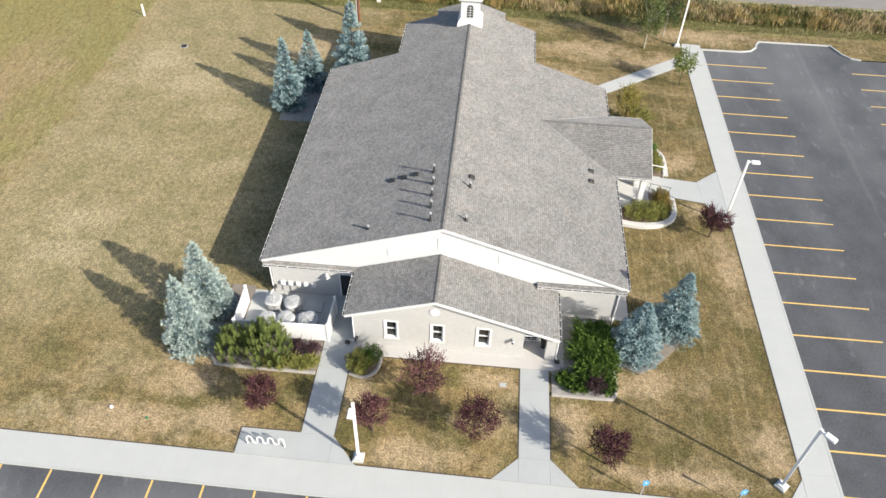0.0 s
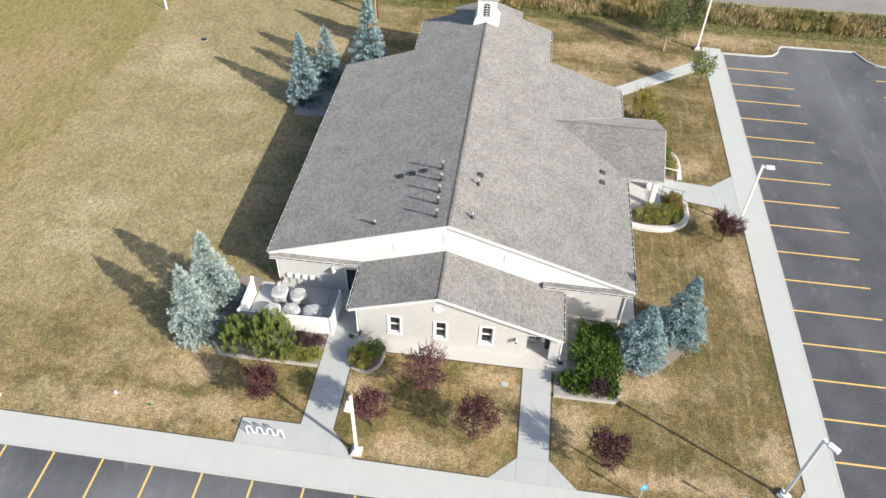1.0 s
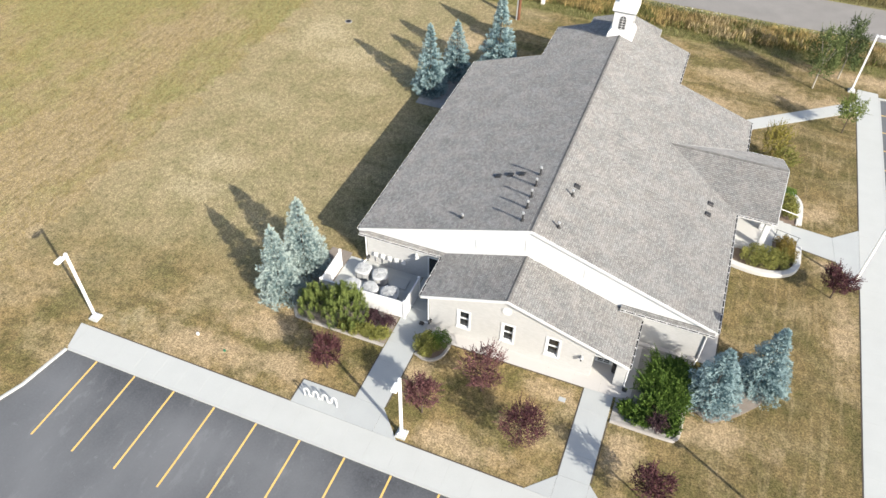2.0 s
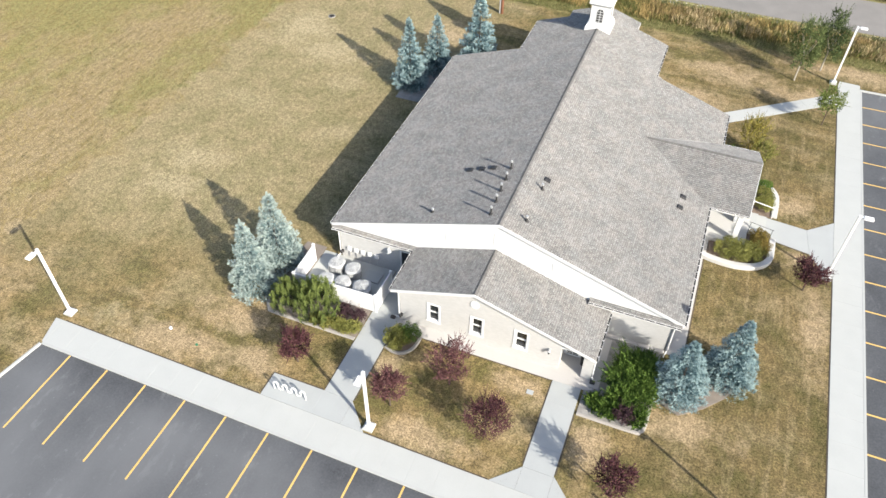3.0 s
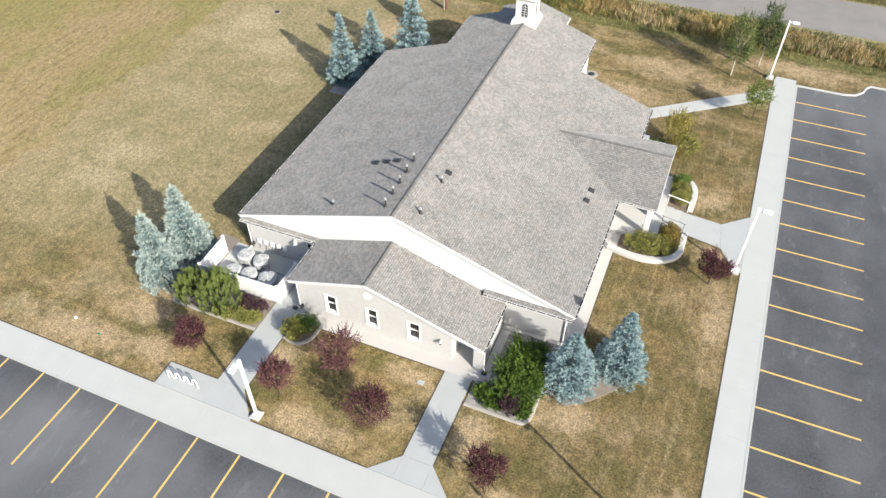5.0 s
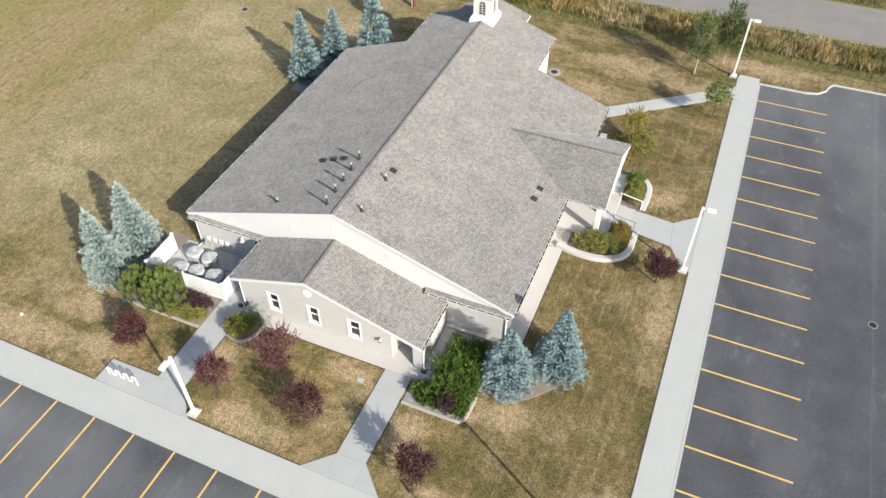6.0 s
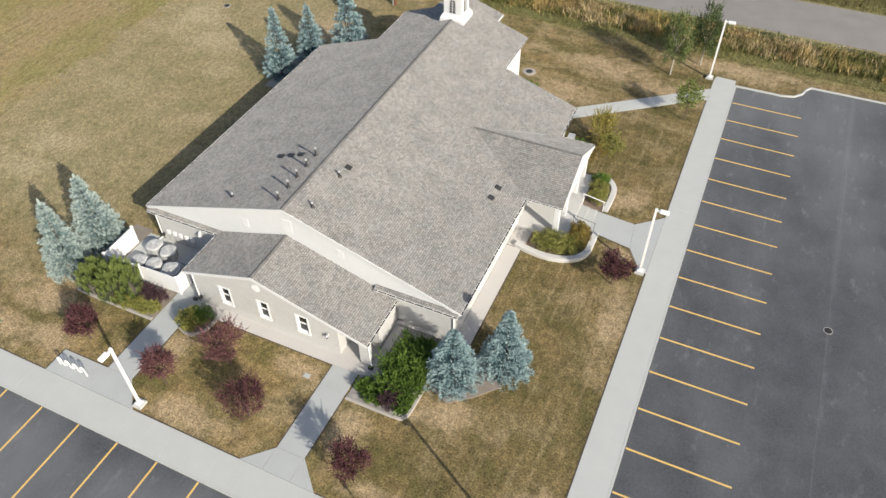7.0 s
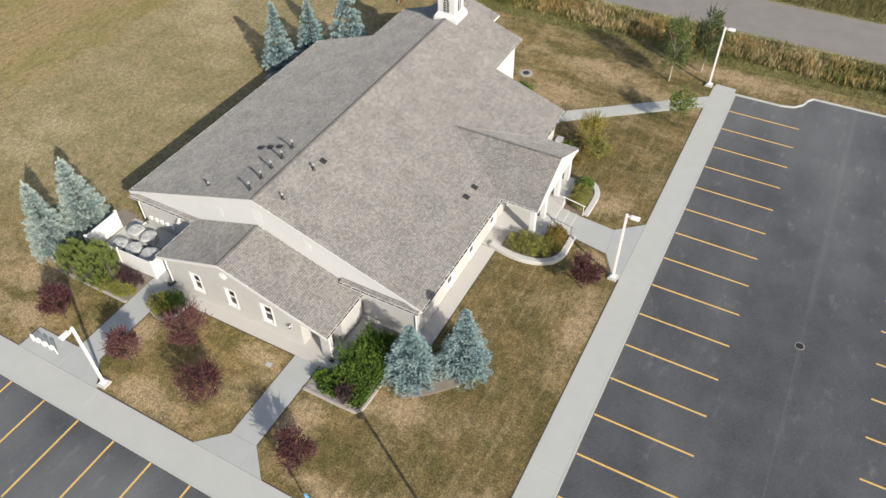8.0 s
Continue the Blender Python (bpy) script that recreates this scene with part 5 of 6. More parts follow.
# before the fence
candle_pine("rounded green mugo pine before the white fence", -14.05, 27.4, 201, 0.92, 2.25, 60)
candle_pine("large green mugo pine before the white fence", -12.05, 27.5, 202, 1.2, 2.8, 100)
shrub("dark purple barberry against the white fence", -10.45, 28.0, 203, 0.58, 0.95, 1500, 0.1, M_BARBERRY, 6, "barberries", shoots=(50, 0.3, 0.07, 10))
shrub("dark purple barberry against the white fence", -9.5, 28.0, 204, 0.5, 0.9, 1200, 0.1, M_BARBERRY, 6, "barberries", shoots=(40, 0.3, 0.07, 10))
for i, x in enumerate((-11.9, -11.2, -10.55, -9.95, -9.45)):
    shrub("low yellow-green spreading shrub along the edging", x, 26.92 + 0.05 * i, 210 + i, 0.52, 0.6, 900, 0.11, M_OLIVE, 6, "low shrubs", shoots=(50, 0.25, 0.08, 10))
shrub("clipped olive shrub in the small bed", -6.55, 27.3, 220, 0.88, 1.1, 2600, 0.12, M_OLIVE, 8, shoots=(70, 0.25, 0.08, 10))
shrub("dark green rounded shrub in the small bed", -5.95, 27.75, 221, 0.72, 1.25, 2000, 0.1, M_LEAF, 7)
# beside the covered entry
for i, (x, y, r, h) in enumerate(((5.6, 27.5, 0.55, 0.5), (6.85, 29.3, 1.1, 1.25), (6.95, 30.6, 1.0, 1.15), (7.9, 30.2, 0.95, 1.35), (7.0, 28.1, 0.9, 0.95), (8.0, 28.2, 0.75, 1.05), (8.0, 29.2, 0.8, 1.3), (7.75, 31.1, 0.8, 0.9), (6.4, 27.25, 0.65, 0.55), (8.1, 27.2, 0.5, 0.65))):
    shrub("large spreading bright green shrub beside the entry", x, y, 230 + i, r, h, int(2200 * r * r + 300), 0.14, M_LEAF, 9, "entry shrubs", 1.0, 1.2, 0.7, 0.3, (int(150 * r), 0.6 * r, 0.12, 18, 0.45, 0.24, 0.4))
shrub("dark purple barberry among green shrubs", 7.4, 27.15, 240, 0.72, 1.0, 1500, 0.1, M_BARBERRY, 6, "barberries", shoots=(50, 0.3, 0.07, 10))
# by the side porch
for i, (x, y, r, h, m) in enumerate(((11.2, 42.85, 0.95, 1.15, M_OLIVE), (12.1, 42.75, 0.98, 1.2, M_OLIVE), (12.95, 43.0, 0.88, 1.15, M_OLIVE), (13.2, 43.75, 0.82, 1.3, M_RUST), (13.2, 44.55, 0.7, 1.3, M_RUST))):
    shrub("dense olive hedge shrub by the porch" if m is M_OLIVE else "hedge shrub turning rust brown by the porch steps", x, y, 250 + i, r, h, 2000, 0.11, m, 8, "porch hedge")
for i, (x, y, r, m) in enumerate(((13.2, 48.55, 0.72, M_OLIVE), (13.15, 49.55, 0.8, M_OLIVE), (12.95, 50.55, 0.72, M_LEAF))):
    shrub("dense olive hedge shrub beyond the porch steps", x, y, 260 + i, r, 1.0, 1700, 0.11, m, 8, "far porch hedge")
shrub("tall open yellowing shrub on the side lawn", 11.5, 55.3, 270, 0.95, 3.0, 620, 0.13, M_YELLOW, 8, shoots=(170, 1.0, 0.11, 20, 1.1, 0.34, 0.5))
shrub("open olive shrub on the side lawn", 12.5, 54.6, 271, 1.0, 1.6, 800, 0.14, M_OLIVE, 8, shoots=(90, 0.6, 0.11, 16, 0.8))
shrub("sparse brownish twiggy shrub on the side lawn", 11.6, 53.5, 275, 0.9, 1.1, 160, 0.13, M_RUST, 6, shoots=(60, 0.6, 0.1, 12, 0.9))
shrub("low olive shrub against the church wall", 10.3, 54.0, 272, 0.7, 0.9, 1100, 0.13, M_LEAF, 6)
shrub("low rust shrub on the side lawn", 11.2, 53.0, 273, 0.6, 0.7, 700, 0.13, M_RUST, 6)
shrub("dark green shrub against the rear wall", 3.9, 59.9, 274, 0.8, 1.1, 1400, 0.13, M_LEAF, 7)
for i, (x, y) in enumerate(((-14.4, 52.4), (-14.5, 53.5))):
    shrub("tiny dark shrub in the gravel bed", x, y, 280 + i, 0.38, 0.5, 500, 0.1, M_BARBERRY, 5)
leafy_tree("young_tree", "young green tree on a thin trunk by the walk", "tree", 16.95, 61.4, 300, 1.1, 2.3, 1.1, 2000, 0.12, M_YOUNG, clear=1.0, stem=0.035, lobes=14, fill=0.6, shoots=(80, 0.7, 0.1, 14, 0.4), ragged=0.35)
leafy_tree("aspen", "slim aspen with a pale trunk and loose crown", "tree", 14.45, 67.75, 301, 1.3, 3.3, 2.5, 4600, 0.11, M_ASPEN, M_ASPEN_BARK, 0.9, 16, "aspens", 0.05, 0.7, shoots=(190, 0.8, 0.1, 18, 0.9, 0.36, 0.5), ragged=0.42)
leafy_tree("aspen", "taller dark green aspen with a pale trunk", "tree", 16.6, 70.4, 302, 1.35, 3.25, 2.5, 5400, 0.11, M_ASPEN_DARK, M_ASPEN_BARK, 0.9, 16, "aspens", 0.05, 0.7, shoots=(230, 0.8, 0.1, 18, 0.9, 0.36, 0.5), ragged=0.36)


# ---- grasses ----
def grass(name, seed, x0, x1, y0, y1, count, tall, wide, mat, label, keep=None, lean=0.35, clump=0.0):
    rng = np.random.default_rng(seed)
    p = np.stack([rng.uniform(x0, x1, count), rng.uniform(y0, y1, count), np.zeros(count)], 1)
    if keep is not None:
        p = p[keep(p[:, 0], p[:, 1], rng)]
    n = len(p)
    patch = 0.75 + 0.5 * np.sin(p[:, 0] * 0.7 + 2 * np.sin(p[:, 1] * 0.31)) * np.sin(p[:, 1] * 0.53 + p[:, 0] * 0.17)
    e = unit(np.stack([rng.normal(0.1, lean, n), rng.normal(0, lean, n), np.ones(n)], 1)) * (tall * (0.5 + 0.7 * rng.random(n)) * (1 + clump * (patch - 0.75)))[:, None]
    a = rng.random(n) * 6.283
    s = np.stack([np.cos(a), np.sin(a), np.zeros(n)], 1) * wide * (0.6 + 0.8 * rng.random((n, 1)))
    mesh = blades(name, p, e, s)
    return tagged(part(name, mesh, mat), label, "grass", kind="stuff")


BLOCKS = ((-27.4, 20.2, 18.0, 21.0), (18.15, 80.0, 0.0, 68.6), (-9.1, -7.1, 20.0, 33.0), (-12.4, -9.0, 20.0, 22.6), (2.95, 4.8, 20.0, 29.0), (-7.2, 5.5, 28.15, 33.0), (-13.2, 8.9, 32.9, 55.0), (-7.7, 3.4, 54.0, 61.5), (8.7, 9.9, 33.0, 42.0),
          (-14.4, -8.9, 26.5, 33.2), (-17.8, -14.3, 26.6, 33.0), (4.8, 8.7, 26.4, 33.0), (-7.2, -5.3, 26.6, 28.3), (9.3, 14.2, 41.5, 51.4), (14.2, 18.2, 44.6, 47.6), (25.5, 33.5, 68.0, 70.7))


def on_lawn(x, y, rng):
    ok = np.ones(len(x), bool)
    for a, b, c, d in BLOCKS:
        ok &= ~((x > a) & (x < b) & (y > c) & (y < d))
    dense = 0.55 + 0.45 * np.sin(x * 1.3 + 1.7 * np.sin(y * 0.9)) * np.sin(y * 1.1 + x * 0.4)
    return ok & (rng.random(len(x)) < dense) & (x > -35.0 + 0.6 * np.sin(y * 1.1))


def rough_west(x, y, rng):
    return x < -35.2 + 0.8 * np.sin(y * 0.9) + 0.5 * np.sin(y * 2.3)


M_WEED = leafy("weeds", (0.025, 0.04, 0.015), (0.12, 0.13, 0.05))
M_LAWNBLADE = leafy("lawn_blades", (0.1, 0.082, 0.034), (0.28, 0.215, 0.115))
grass("lawn_grass", 1, -35, 20, 20.9, 74, 300000, 0.07, 0.006, M_LAWNBLADE, "short dry tan lawn grass", on_lawn, 0.7)
grass("field_grass", 2, -75, -33, 8, 76, 260000, 0.26, 0.009, M_TALLGRASS, "tall dry unmown field grass", rough_west, 0.6, 0.6)
grass("verge_grass", 3, -75, 70, 72.2, 75.5, 80000, 0.32, 0.012, M_REED_GREEN, "rough green verge grass along the ditch", None, 0.5, 0.5)


def reed_bed(name, seed, x0, x1, y0, y1, clumps, tall, mats, label):
    """Reeds in uneven clumps, each clump of one colour and height, with gaps between them."""
    rng = np.random.default_rng(seed)
    base, way, side, kind = [], [], [], []
    for i in range(clumps):
        c = np.array([rng.uniform(x0, x1), rng.uniform(y0, y1), 0.0])
        n = int(rng.integers(24, 70))
        p = c + np.stack([rng.normal(0, 0.38, n), rng.normal(0, 0.3, n), np.zeros(n)], 1)
        h = tall * (0.4 + 0.75 * rng.random()) * (0.65 + 0.4 * rng.random((n, 1)))
        e = unit(np.stack([rng.normal(rng.normal(0, 0.12), 0.17, n), rng.normal(rng.normal(0, 0.12), 0.17, n), np.ones(n)], 1))
        a = rng.random(n) * 6.283
        drift = math.sin(c[0] * 0.37) + 0.6 * math.sin(c[0] * 0.11 + 2) + rng.normal(0, 0.7)
        k = min(len(mats) - 1, max(0, int((drift + 1.8) / 3.6 * len(mats))))
        base.append(p)
        way.append(e * h)
        side.append(np.stack([np.cos(a), np.sin(a), 0 * a], 1) * (0.014 + 0.018 * rng.random((n, 1))))
        kind.append(np.full(n, k))
    mesh = blades(name, np.concatenate(base), np.concatenate(way), np.concatenate(side))
    for m in mats:
        mesh.materials.append(m)
    mesh.polygons.foreach_set("material_index", np.concatenate(kind).astype(np.int32))
    return tagged(part(name, mesh, mats[0]), label, "grass", kind="stuff")


M_FARGROWTH = leafy("far_growth", (0.04, 0.045, 0.015), (0.17, 0.14, 0.055))
rng = np.random.default_rng(77)
n = 1300
c = np.stack([rng.uniform(-60, 75, n), 79.25 - np.abs(rng.normal(0, 0.7, n)), np.full(n, 0.01)], 1)
size = 0.03 + 0.08 * rng.random((n, 1)) ** 2
octa = np.array([[1, 0, 0], [0, 1, 0], [-1, 0, 0], [0, -1, 0], [0, 0, 0.7], [0, 0, -0.4]])
v = c[:, None, :] + (octa[None] * (0.7 + 0.6 * rng.random((n, 6, 1)))) * size[:, None, :]
tri = np.array([[0, 1, 4], [1, 2, 4], [2, 3, 4], [3, 0, 4], [1, 0, 5], [2, 1, 5], [3, 2, 5], [0, 3, 5]])
stones = part("roadside_stones", mesh_of("roadside_stones", v.reshape(-1, 3), (np.arange(n)[:, None, None] * 6 + tri).reshape(-1, 3)), M_STONE)
tagged(stones, "pale loose gravel stones along the road's edge", "gravel", kind="stuff")
M_PLUME = leafy("pale_reed_plumes", (0.3, 0.235, 0.13), (0.58, 0.475, 0.29))
M_RUSTREED = leafy("brown_reeds", (0.13, 0.095, 0.042), (0.34, 0.25, 0.12))
reed_bed("reeds", 4, 3, 75, 74.0, 77.2, 1300, 0.95, (M_REED_GREEN, M_REED, M_PLUME, M_RUSTREED, M_REED_GREEN, M_PLUME), "tall tan, gold and brown reeds in the roadside ditch")
reed_bed("reeds", 5, -75, 6, 74.2, 77.4, 1500, 0.75, (M_REED_GREEN, M_REED_GREEN, M_REED, M_RUSTREED), "rough green and brown reeds in the roadside ditch")
grass("reeds", 8, -75, 75, 73.9, 77.4, 42000, 0.6, 0.016, M_REED_GREEN, "low green growth between the reeds of the ditch", None, 0.35, 0.8)
grass("verge_grass", 6, -60, 90, 86.9, 97, 70000, 0.8, 0.024, M_FARGROWTH, "rough green and tan growth beyond the road", None, 0.4, 0.8)
grass("verge_grass", 7, -75, 80, 77.2, 78.7, 26000, 0.38, 0.018, M_WEED, "low dark weeds between the reeds and the road", None, 0.5, 0.8)


# ---- lamps, fence, machines and small things ----
def street_lamp(x, y, h, turn, label):
    lamp = thing("street_lamp", label, "street lamp", "car park lamps", (x, y, 0))
    part("footing", prism([(-0.3, -0.3), (0.3, -0.3), (0.3, 0.3), (-0.3, 0.3)], -0.2, 0.16, 0.04), M_KERB, lamp, "square concrete footing")
    part("base_plate", box(-0.19, 0.19, -0.19, 0.19, 0.16, 0.24, 0.02), M_METAL_WHITE, lamp)
    part("pole", solid([(-0.07, -0.07, 0.2), (0.07, -0.07, 0.2), (0.07, 0.07, 0.2), (-0.07, 0.07, 0.2)], (0, 0, h - 0.2)), M_METAL_WHITE, lamp)
    part("arm", box(0.06, 0.24, -0.05, 0.05, h - 0.16, h - 0.04, 0.01), M_METAL_WHITE, lamp)
    bm = box(0.22, 0.8, -0.17, 0.17, h - 0.15, h, 0.035)
    head = part("head", bm, M_METAL_WHITE, lamp)
    part("lens", box(0.28, 0.74, -0.13, 0.13, h - 0.165, h - 0.152), M_STEEL, head)
    part("pole_cap", box(-0.08, 0.08, -0.08, 0.08, h, h + 0.03, 0.01), M_METAL_WHITE, lamp)
    lamp.rotation_euler = (0, 0, radians(turn))


street_lamp(-5.61, 21.35, 5.2, -90, "white square car park lamp beside the front walk")
street_lamp(-26.6, 21.75, 5.65, -90, "white square car park lamp at the end of the walk")
street_lamp(16.95, 22.0, 5.6, -45, "white square car park lamp in the lawn's corner")
street_lamp(17.75, 43.0, 5.6, 0, "white square car park lamp beside the porch walk")
street_lamp(17.75, 68.6, 5.5, 0, "white square car park lamp at the lot's far corner")

fence = thing("fence", "white vinyl privacy fence round the cooling units", "fence")
FH = 1.5
CORNERS = [(-14.5, 31.55), (-14.45, 28.85), (-11.7, 28.93), (-8.78, 29.02), (-8.74, 31.25)]
for x, y in CORNERS:
    post = part("post", box(x - 0.07, x + 0.07, y - 0.07, y + 0.07, -0.1, FH + 0.08, 0.008), M_VINYL, fence)
    part("cap", prism([(x - 0.09, y - 0.09), (x + 0.09, y - 0.09), (x + 0.09, y + 0.09), (x - 0.09, y + 0.09)], FH + 0.08, FH + 0.16, 0.05), M_VINYL, post)
for (ax, ay), (bx, by) in zip(CORNERS, CORNERS[1:]):
    a, b = Vector((ax, ay)), Vector((bx, by))
    d = (b - a).normalized()
    n = Vector((-d.y, d.x))
    a, b = a + d * 0.075, b - d * 0.075
    for z0, z1 in ((0.05, 0.2), (FH - 0.12, FH + 0.02)):
        part("rail", solid([(*(a - n * 0.035), z0), (*(b - n * 0.035), z0), (*(b + n * 0.035), z0), (*(a + n * 0.035), z0)], (0, 0, z1 - z0)), M_VINYL, fence)
    m = round((b - a).length / 0.17)
    for i in range(m):
        p, q = a.lerp(b, i / m + 0.0008), a.lerp(b, (i + 1) / m - 0.0008)
        part("board", solid([(*(p - n * 0.024), 0.2), (*(q - n * 0.024), 0.2), (*(q + n * 0.024), 0.2), (*(p + n * 0.024), 0.2)], (0, 0, FH - 0.32)), M_VINYL, fence)
slabs(-14.35, -9.08, 29.15, 32.7, 3, 2, M_CONCRETE, 0.04)

M_GUARD = material("guard_wire", (0.4, 0.42, 0.44), (0.5, 0.52, 0.54), 0.45, 3.0, 20.0, 0.0)
M_CASE = material("unit_case", (0.39, 0.405, 0.415), (0.48, 0.495, 0.505), 0.5, 2.0, 15.0, 0.05)


M_COIL = material("coil_fins", (0.22, 0.23, 0.24), (0.3, 0.31, 0.32), 0.6, 2.0, 40.0, 0.2)
M_FAN = material("fan_grey", (0.27, 0.285, 0.3), (0.36, 0.375, 0.39), 0.6, 2.0, 15.0, 0.05)


def cooling_unit(x, y, r, h, turn):
    unit_ob = thing("air_conditioner", "round-topped grey outdoor cooling unit on a concrete pad", "air conditioner", "cooling units", (x, y, 0.04))
    out = []
    for i in range(32):
        a = 6.2832 * i / 32
        ca, sa = math.cos(a), math.sin(a)
        k = r * 1.04 / (abs(ca) ** 3.2 + abs(sa) ** 3.2) ** (1 / 3.2)
        out.append((ca * k, sa * k))
    bm = prism(out, 0.0, h - 0.08, 0.04)
    part("case", bm, M_COIL, unit_ob, "grey finned coil behind the wire sides")
    part("top_cover", prism([(x * 1.03, y * 1.03) for x, y in out], h - 0.078, h, 0.05), M_CASE, unit_ob)
    bm = bmesh.new()
    for i in range(24):
        a = 6.2832 * (i + 0.5) / 24
        rod((out[(i * 4 + 2) // 3][0] * 1.01, out[(i * 4 + 2) // 3][1] * 1.01, 0.08), (out[(i * 4 + 2) // 3][0] * 1.01, out[(i * 4 + 2) // 3][1] * 1.01, h - 0.1), 0.012, None, 4, bm)
    part("side_grille", bm, M_CASE, unit_ob, kind="stuff")
    part("fan_opening", rod((0, 0, h), (0, 0, h + 0.012), r * 0.86, r * 0.86, 20), M_FAN, unit_ob)
    bm = bmesh.new()
    for k in range(7):
        rr = r * (0.14 + 0.125 * k)
        dome = 0.13 * math.cos(min(1.0, rr / r) * 1.45)
        pts = [(rr * math.cos(6.2832 * i / 20), rr * math.sin(6.2832 * i / 20)) for i in range(20)]
        strip(pts, 0.022, h + dome + 0.012, h + dome + 0.028, True, 0.004, bm)
    for i in range(10):
        a = 6.2832 * i / 10
        for k in range(3):
            p, q = r * (0.08 + 0.28 * k), r * (0.08 + 0.28 * (k + 1))
            rod((p * math.cos(a), p * math.sin(a), h + 0.14 * math.cos(p / r * 1.45) + 0.02), (q * math.cos(a), q * math.sin(a), h + 0.14 * math.cos(q / r * 1.45) + 0.02), 0.012, None, 4, bm)
    part("fan_guard", bm, M_GUARD, unit_ob, kind="stuff")
    part("hub", rod((0, 0, h + 0.02), (0, 0, h + 0.16), r * 0.22, r * 0.16, 16), M_CASE, unit_ob)
    for i in range(4):
        a = 6.2832 * i / 4 + 0.3
        p = Vector((math.cos(a), math.sin(a), 0))
        n = Vector((-p.y, p.x, 0))
        low, high = Vector((0, 0, h + 0.03)), Vector((0, 0, h + 0.075))
        part("fan_blade", solid([p * r * 0.2 + low, p * r * 0.8 - n * r * 0.25 + low, p * r * 0.8 + n * r * 0.25 + high, p * r * 0.22 + n * r * 0.1 + high], (0, 0, 0.008)), M_CASE, unit_ob)
    unit_ob.rotation_euler = (0, 0, radians(turn))


for x, y, r, h, turn in ((-12.77, 31.42, 0.42, 0.68, 0), (-11.54, 31.35, 0.42, 0.68, 30), (-12.8, 29.9, 0.42, 0.66, 15), (-11.65, 30.03, 0.42, 0.68, 50), (-10.28, 30.1, 0.48, 0.7, 20)):
    cooling_unit(x, y, r * 1.17, h, turn)
for i in range(5):
    x = -12.42 + i * 0.5
    box_ob = thing("meter_box", "small white utility box on the brick wall", "utility box", "utility boxes", (x, 32.71, 0.95))
    part("body", box(-0.14, 0.14, -0.14, 0.0, -0.16, 0.16, 0.02), M_METAL_WHITE, box_ob)
    part("conduit", rod((0, -0.06, -0.7), (0, -0.06, -0.155), 0.025, None, 8), M_STEEL, box_ob)
flood = thing("flood_light", "white flood light under the eave", "light", at=(-9.5, 32.71, 2.05))
part("bracket", box(-0.06, 0.06, -0.1, 0.0, -0.06, 0.06, 0.01), M_METAL_WHITE, flood)
part("head", rod((0, -0.1, 0), (0.16, -0.3, -0.1), 0.09, 0.14, 12), M_METAL_WHITE, flood)

rack = thing("cycle_rack", "white wave-shaped tube cycle rack on the concrete pad", "cycle rack", at=(-11.75, 21.6, 0.02))
curve = bpy.data.curves.new("tube", "CURVE")
curve.dimensions, curve.bevel_depth, curve.bevel_resolution = "3D", 0.04, 3
pts = []
for k in range(4):
    x = 0.58 * k
    pts += [(x, 0.05)] if not k else []
    pts += [(x, 0.62)] + [(x + 0.145 - 0.145 * math.cos(math.pi * j / 6), 0.62 + 0.145 * math.sin(math.pi * j / 6)) for j in range(1, 7)]
    if k < 3:
        pts += [(x + 0.29, 0.3)] + [(x + 0.435 - 0.145 * math.cos(math.pi * j / 6), 0.3 - 0.145 * math.sin(math.pi * j / 6)) for j in range(1, 7)]
    else:
        pts += [(x + 0.29, 0.0)]
line = curve.splines.new("POLY")
line.points.add(len(pts) - 1)
for q, (x, z) in zip(line.points, pts):
    q.co = (x, 0, z, 1)
tube = new("tube_curve", curve)
mesh = bpy.data.meshes.new_from_object(tube.evaluated_get(bpy.context.evaluated_depsgraph_get()))
bpy.data.objects.remove(tube)
mesh.name = "tube"
part("tube", mesh, M_METAL_WHITE, rack, smooth=True)

for x, y in ((9.4, 20.75), (14.35, 20.75)):
    sign = thing("parking_sign", "small blue parking sign on a thin steel post", "sign", "parking signs", (x, y, 0))
    part("post", rod((0, 0, -0.2), (0, 0, 1.6), 0.03, None, 8), M_STEEL, sign)
    plate = part("plate", box(-0.16, 0.16, -0.05, -0.032, 1.1, 1.6, 0.008), M_BLUE, sign)
    part("emblem", box(-0.05, 0.05, -0.056, -0.051, 1.32, 1.44), M_WHITE, plate)

pole = thing("utility_pole", "brown wooden utility pole with a steel conduit", "utility pole", at=(-13.85, 69.5, 0))
part("pole", rod((0, 0, -0.3), (0, 0, 8.5), 0.17, 0.12, 12), M_WOODPOLE, pole)
part("conduit", rod((-0.2, -0.1, -0.1), (-0.2, -0.1, 4.0), 0.07, None, 8), M_STEEL, pole)
part("crossarm", box(-1.1, 1.1, -0.06, 0.06, 7.6, 7.75, 0.01), M_WOODPOLE, pole)
pedestal = thing("utility_pedestal", "small white utility pedestal at the field's edge", "utility box", at=(-12.5, 73.8, 0))
part("body", prism([(-0.18, -0.15), (0.18, -0.15), (0.18, 0.15), (-0.18, 0.15)], -0.05, 0.5, 0.06), M_METAL_WHITE, pedestal)
marker = thing("marker_post", "thin white marker post at the field's edge", "post", at=(-35.3, 67.6, 0))
part("post", prism([(-0.09, -0.04), (0.09, -0.04), (0.09, 0.04), (-0.09, 0.04)], -0.1, 1.25, 0.03), M_VINYL, marker)
cover = thing("manhole", "round iron manhole cover in a weathered ring on the lawn", "manhole", at=(2.85, 63.1, 0))
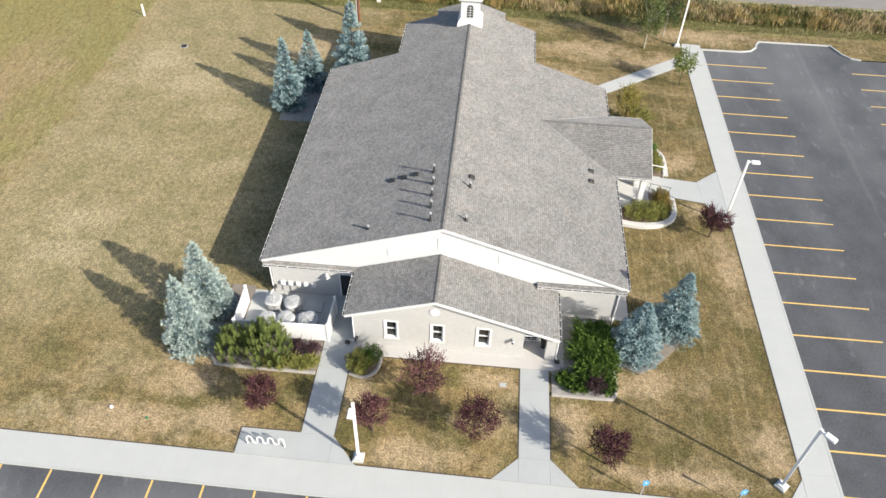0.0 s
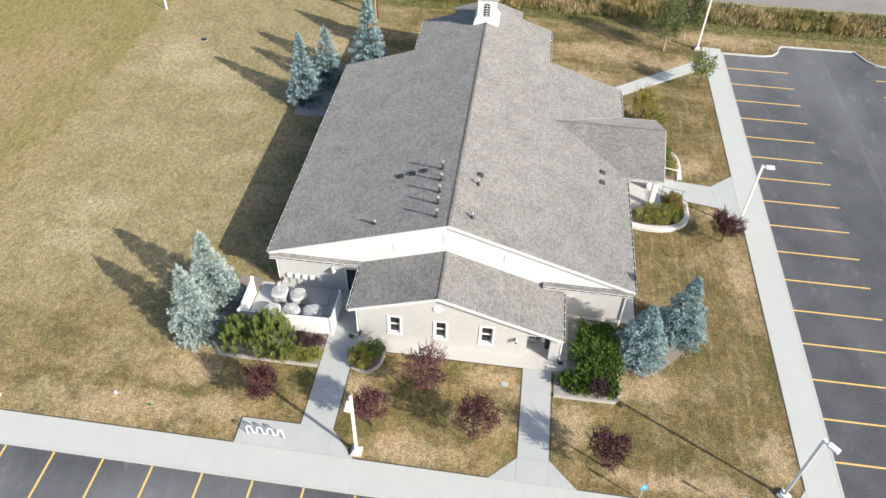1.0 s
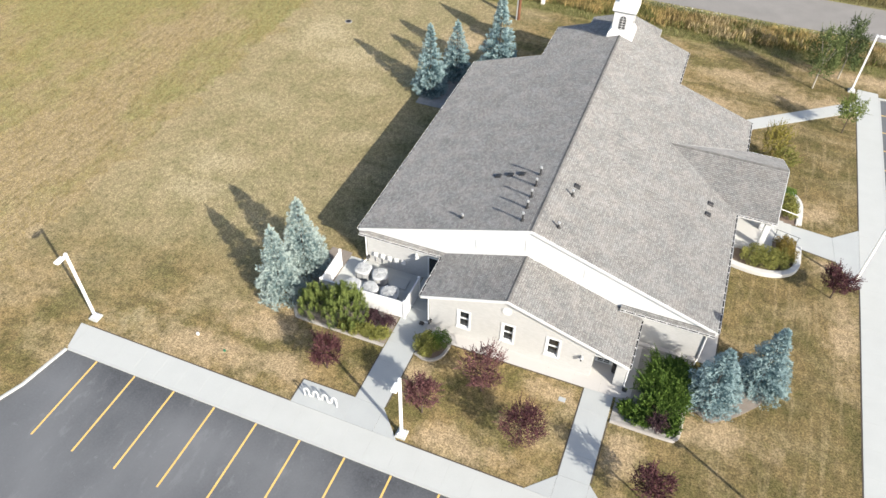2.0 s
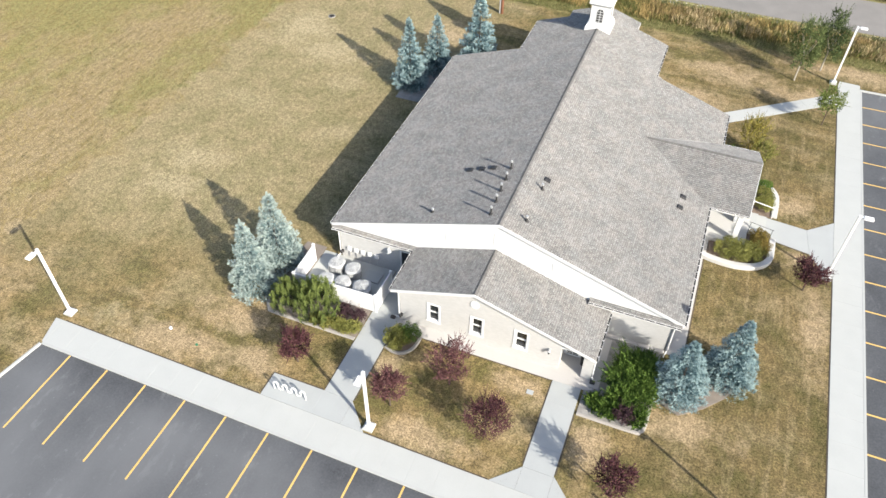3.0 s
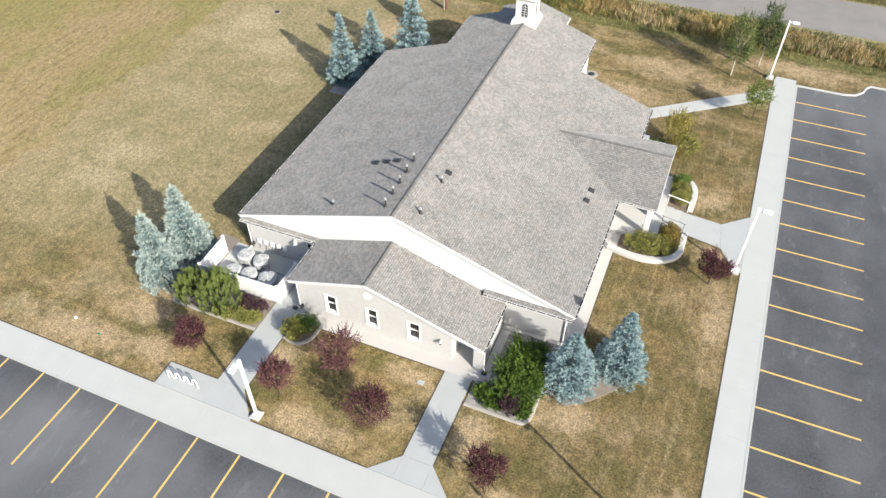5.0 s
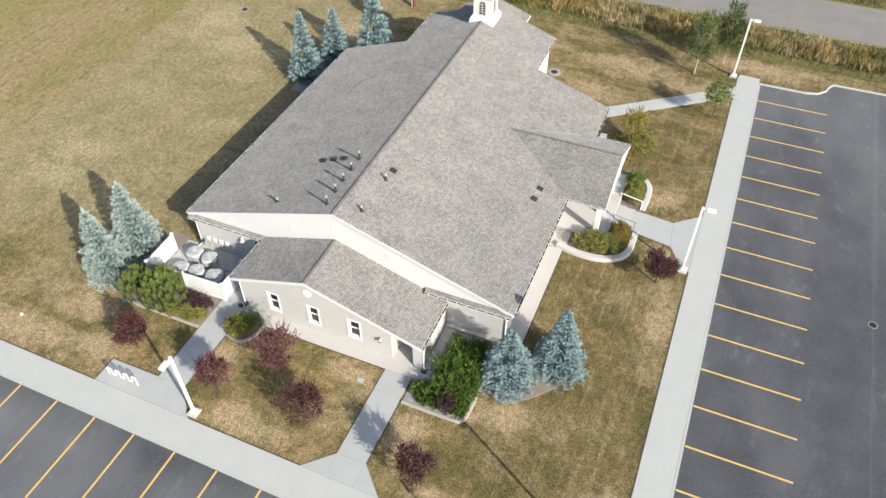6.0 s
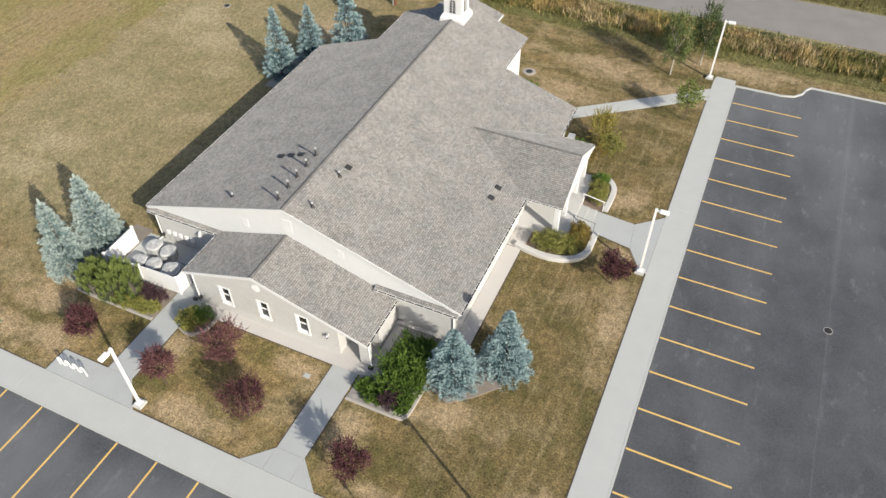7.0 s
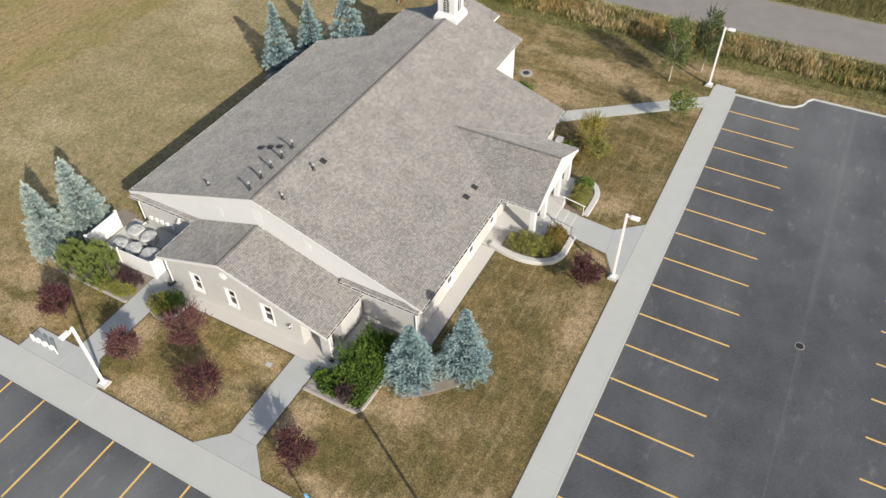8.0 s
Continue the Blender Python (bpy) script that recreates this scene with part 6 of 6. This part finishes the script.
part("ring", rod((0, 0, -0.1), (0, 0, 0.05), 0.6, 0.58, 24), M_EDGING, cover)
part("cover", rod((0, 0, 0.05), (0, 0, 0.085), 0.3, 0.29, 20), M_VENT, cover)
pit = thing("valve_box", "dark round valve box sunk in the dry lawn", "valve box", at=(-29.4, 62.3, 0))
part("rim", rod((0, 0, -0.1), (0, 0, 0.05), 0.38, 0.36, 16), M_GRAVEL, pit)
part("lid", rod((0, 0, 0.04), (0, 0, 0.07), 0.28, 0.27, 16), M_DARK, pit)
util = thing("valve_box", "pale square valve box lid in the front lawn", "valve box", at=(2.0, 26.9, 0))
part("lid", box(-0.2, 0.2, -0.15, 0.15, -0.05, 0.03, 0.01), M_WALK, util)
capob = thing("clean_out", "white pipe cap in the dry lawn", "pipe cap", at=(-20.0, 23.05, 0))
part("cap", rod((0, 0, -0.1), (0, 0, 0.12), 0.1, 0.09, 12), M_VINYL, capob)
bin_ob = thing("litter_bin", "dark litter bin inside the covered entry", "bin", at=(4.4, 29.98, 0.04))
part("body", rod((0, 0, 0.0), (0, 0, 0.75), 0.2, 0.24, 16), M_VENT, bin_ob)
part("lid", rod((0, 0, 0.75), (0, 0, 0.9), 0.25, 0.12, 16), M_DARK, bin_ob)
pad = thing("equipment_pad", "bare grey concrete equipment pad inside the fence", "pad", at=(-10.3, 31.6, 0.03))
part("slab", box(-0.62, 0.62, -0.45, 0.45, 0.0, 0.12, 0.015), M_WALK, pad)
cabinet = thing("utility_cabinet", "pale grey utility cabinet against the side wall", "utility box", at=(9.4, 54.4, 0))
part("body", box(-0.24, 0.24, -0.3, 0.3, 0.0, 0.8, 0.03), M_CASE, cabinet)
part("lid", box(-0.26, 0.26, -0.32, 0.32, 0.802, 0.85, 0.015), M_STEEL, cabinet)

flag = thing("irrigation_marker", "small green plastic irrigation marker in the lawn", "marker", at=(-17.78, 22.58, 0))
M_GREEN = material("green_plastic", (0.03, 0.13, 0.07), (0.05, 0.19, 0.1), 0.5, 3.0, 20.0, 0.0)
part("cap", rod((0, 0, -0.05), (0, 0, 0.06), 0.09, 0.08, 12), M_GREEN, flag)
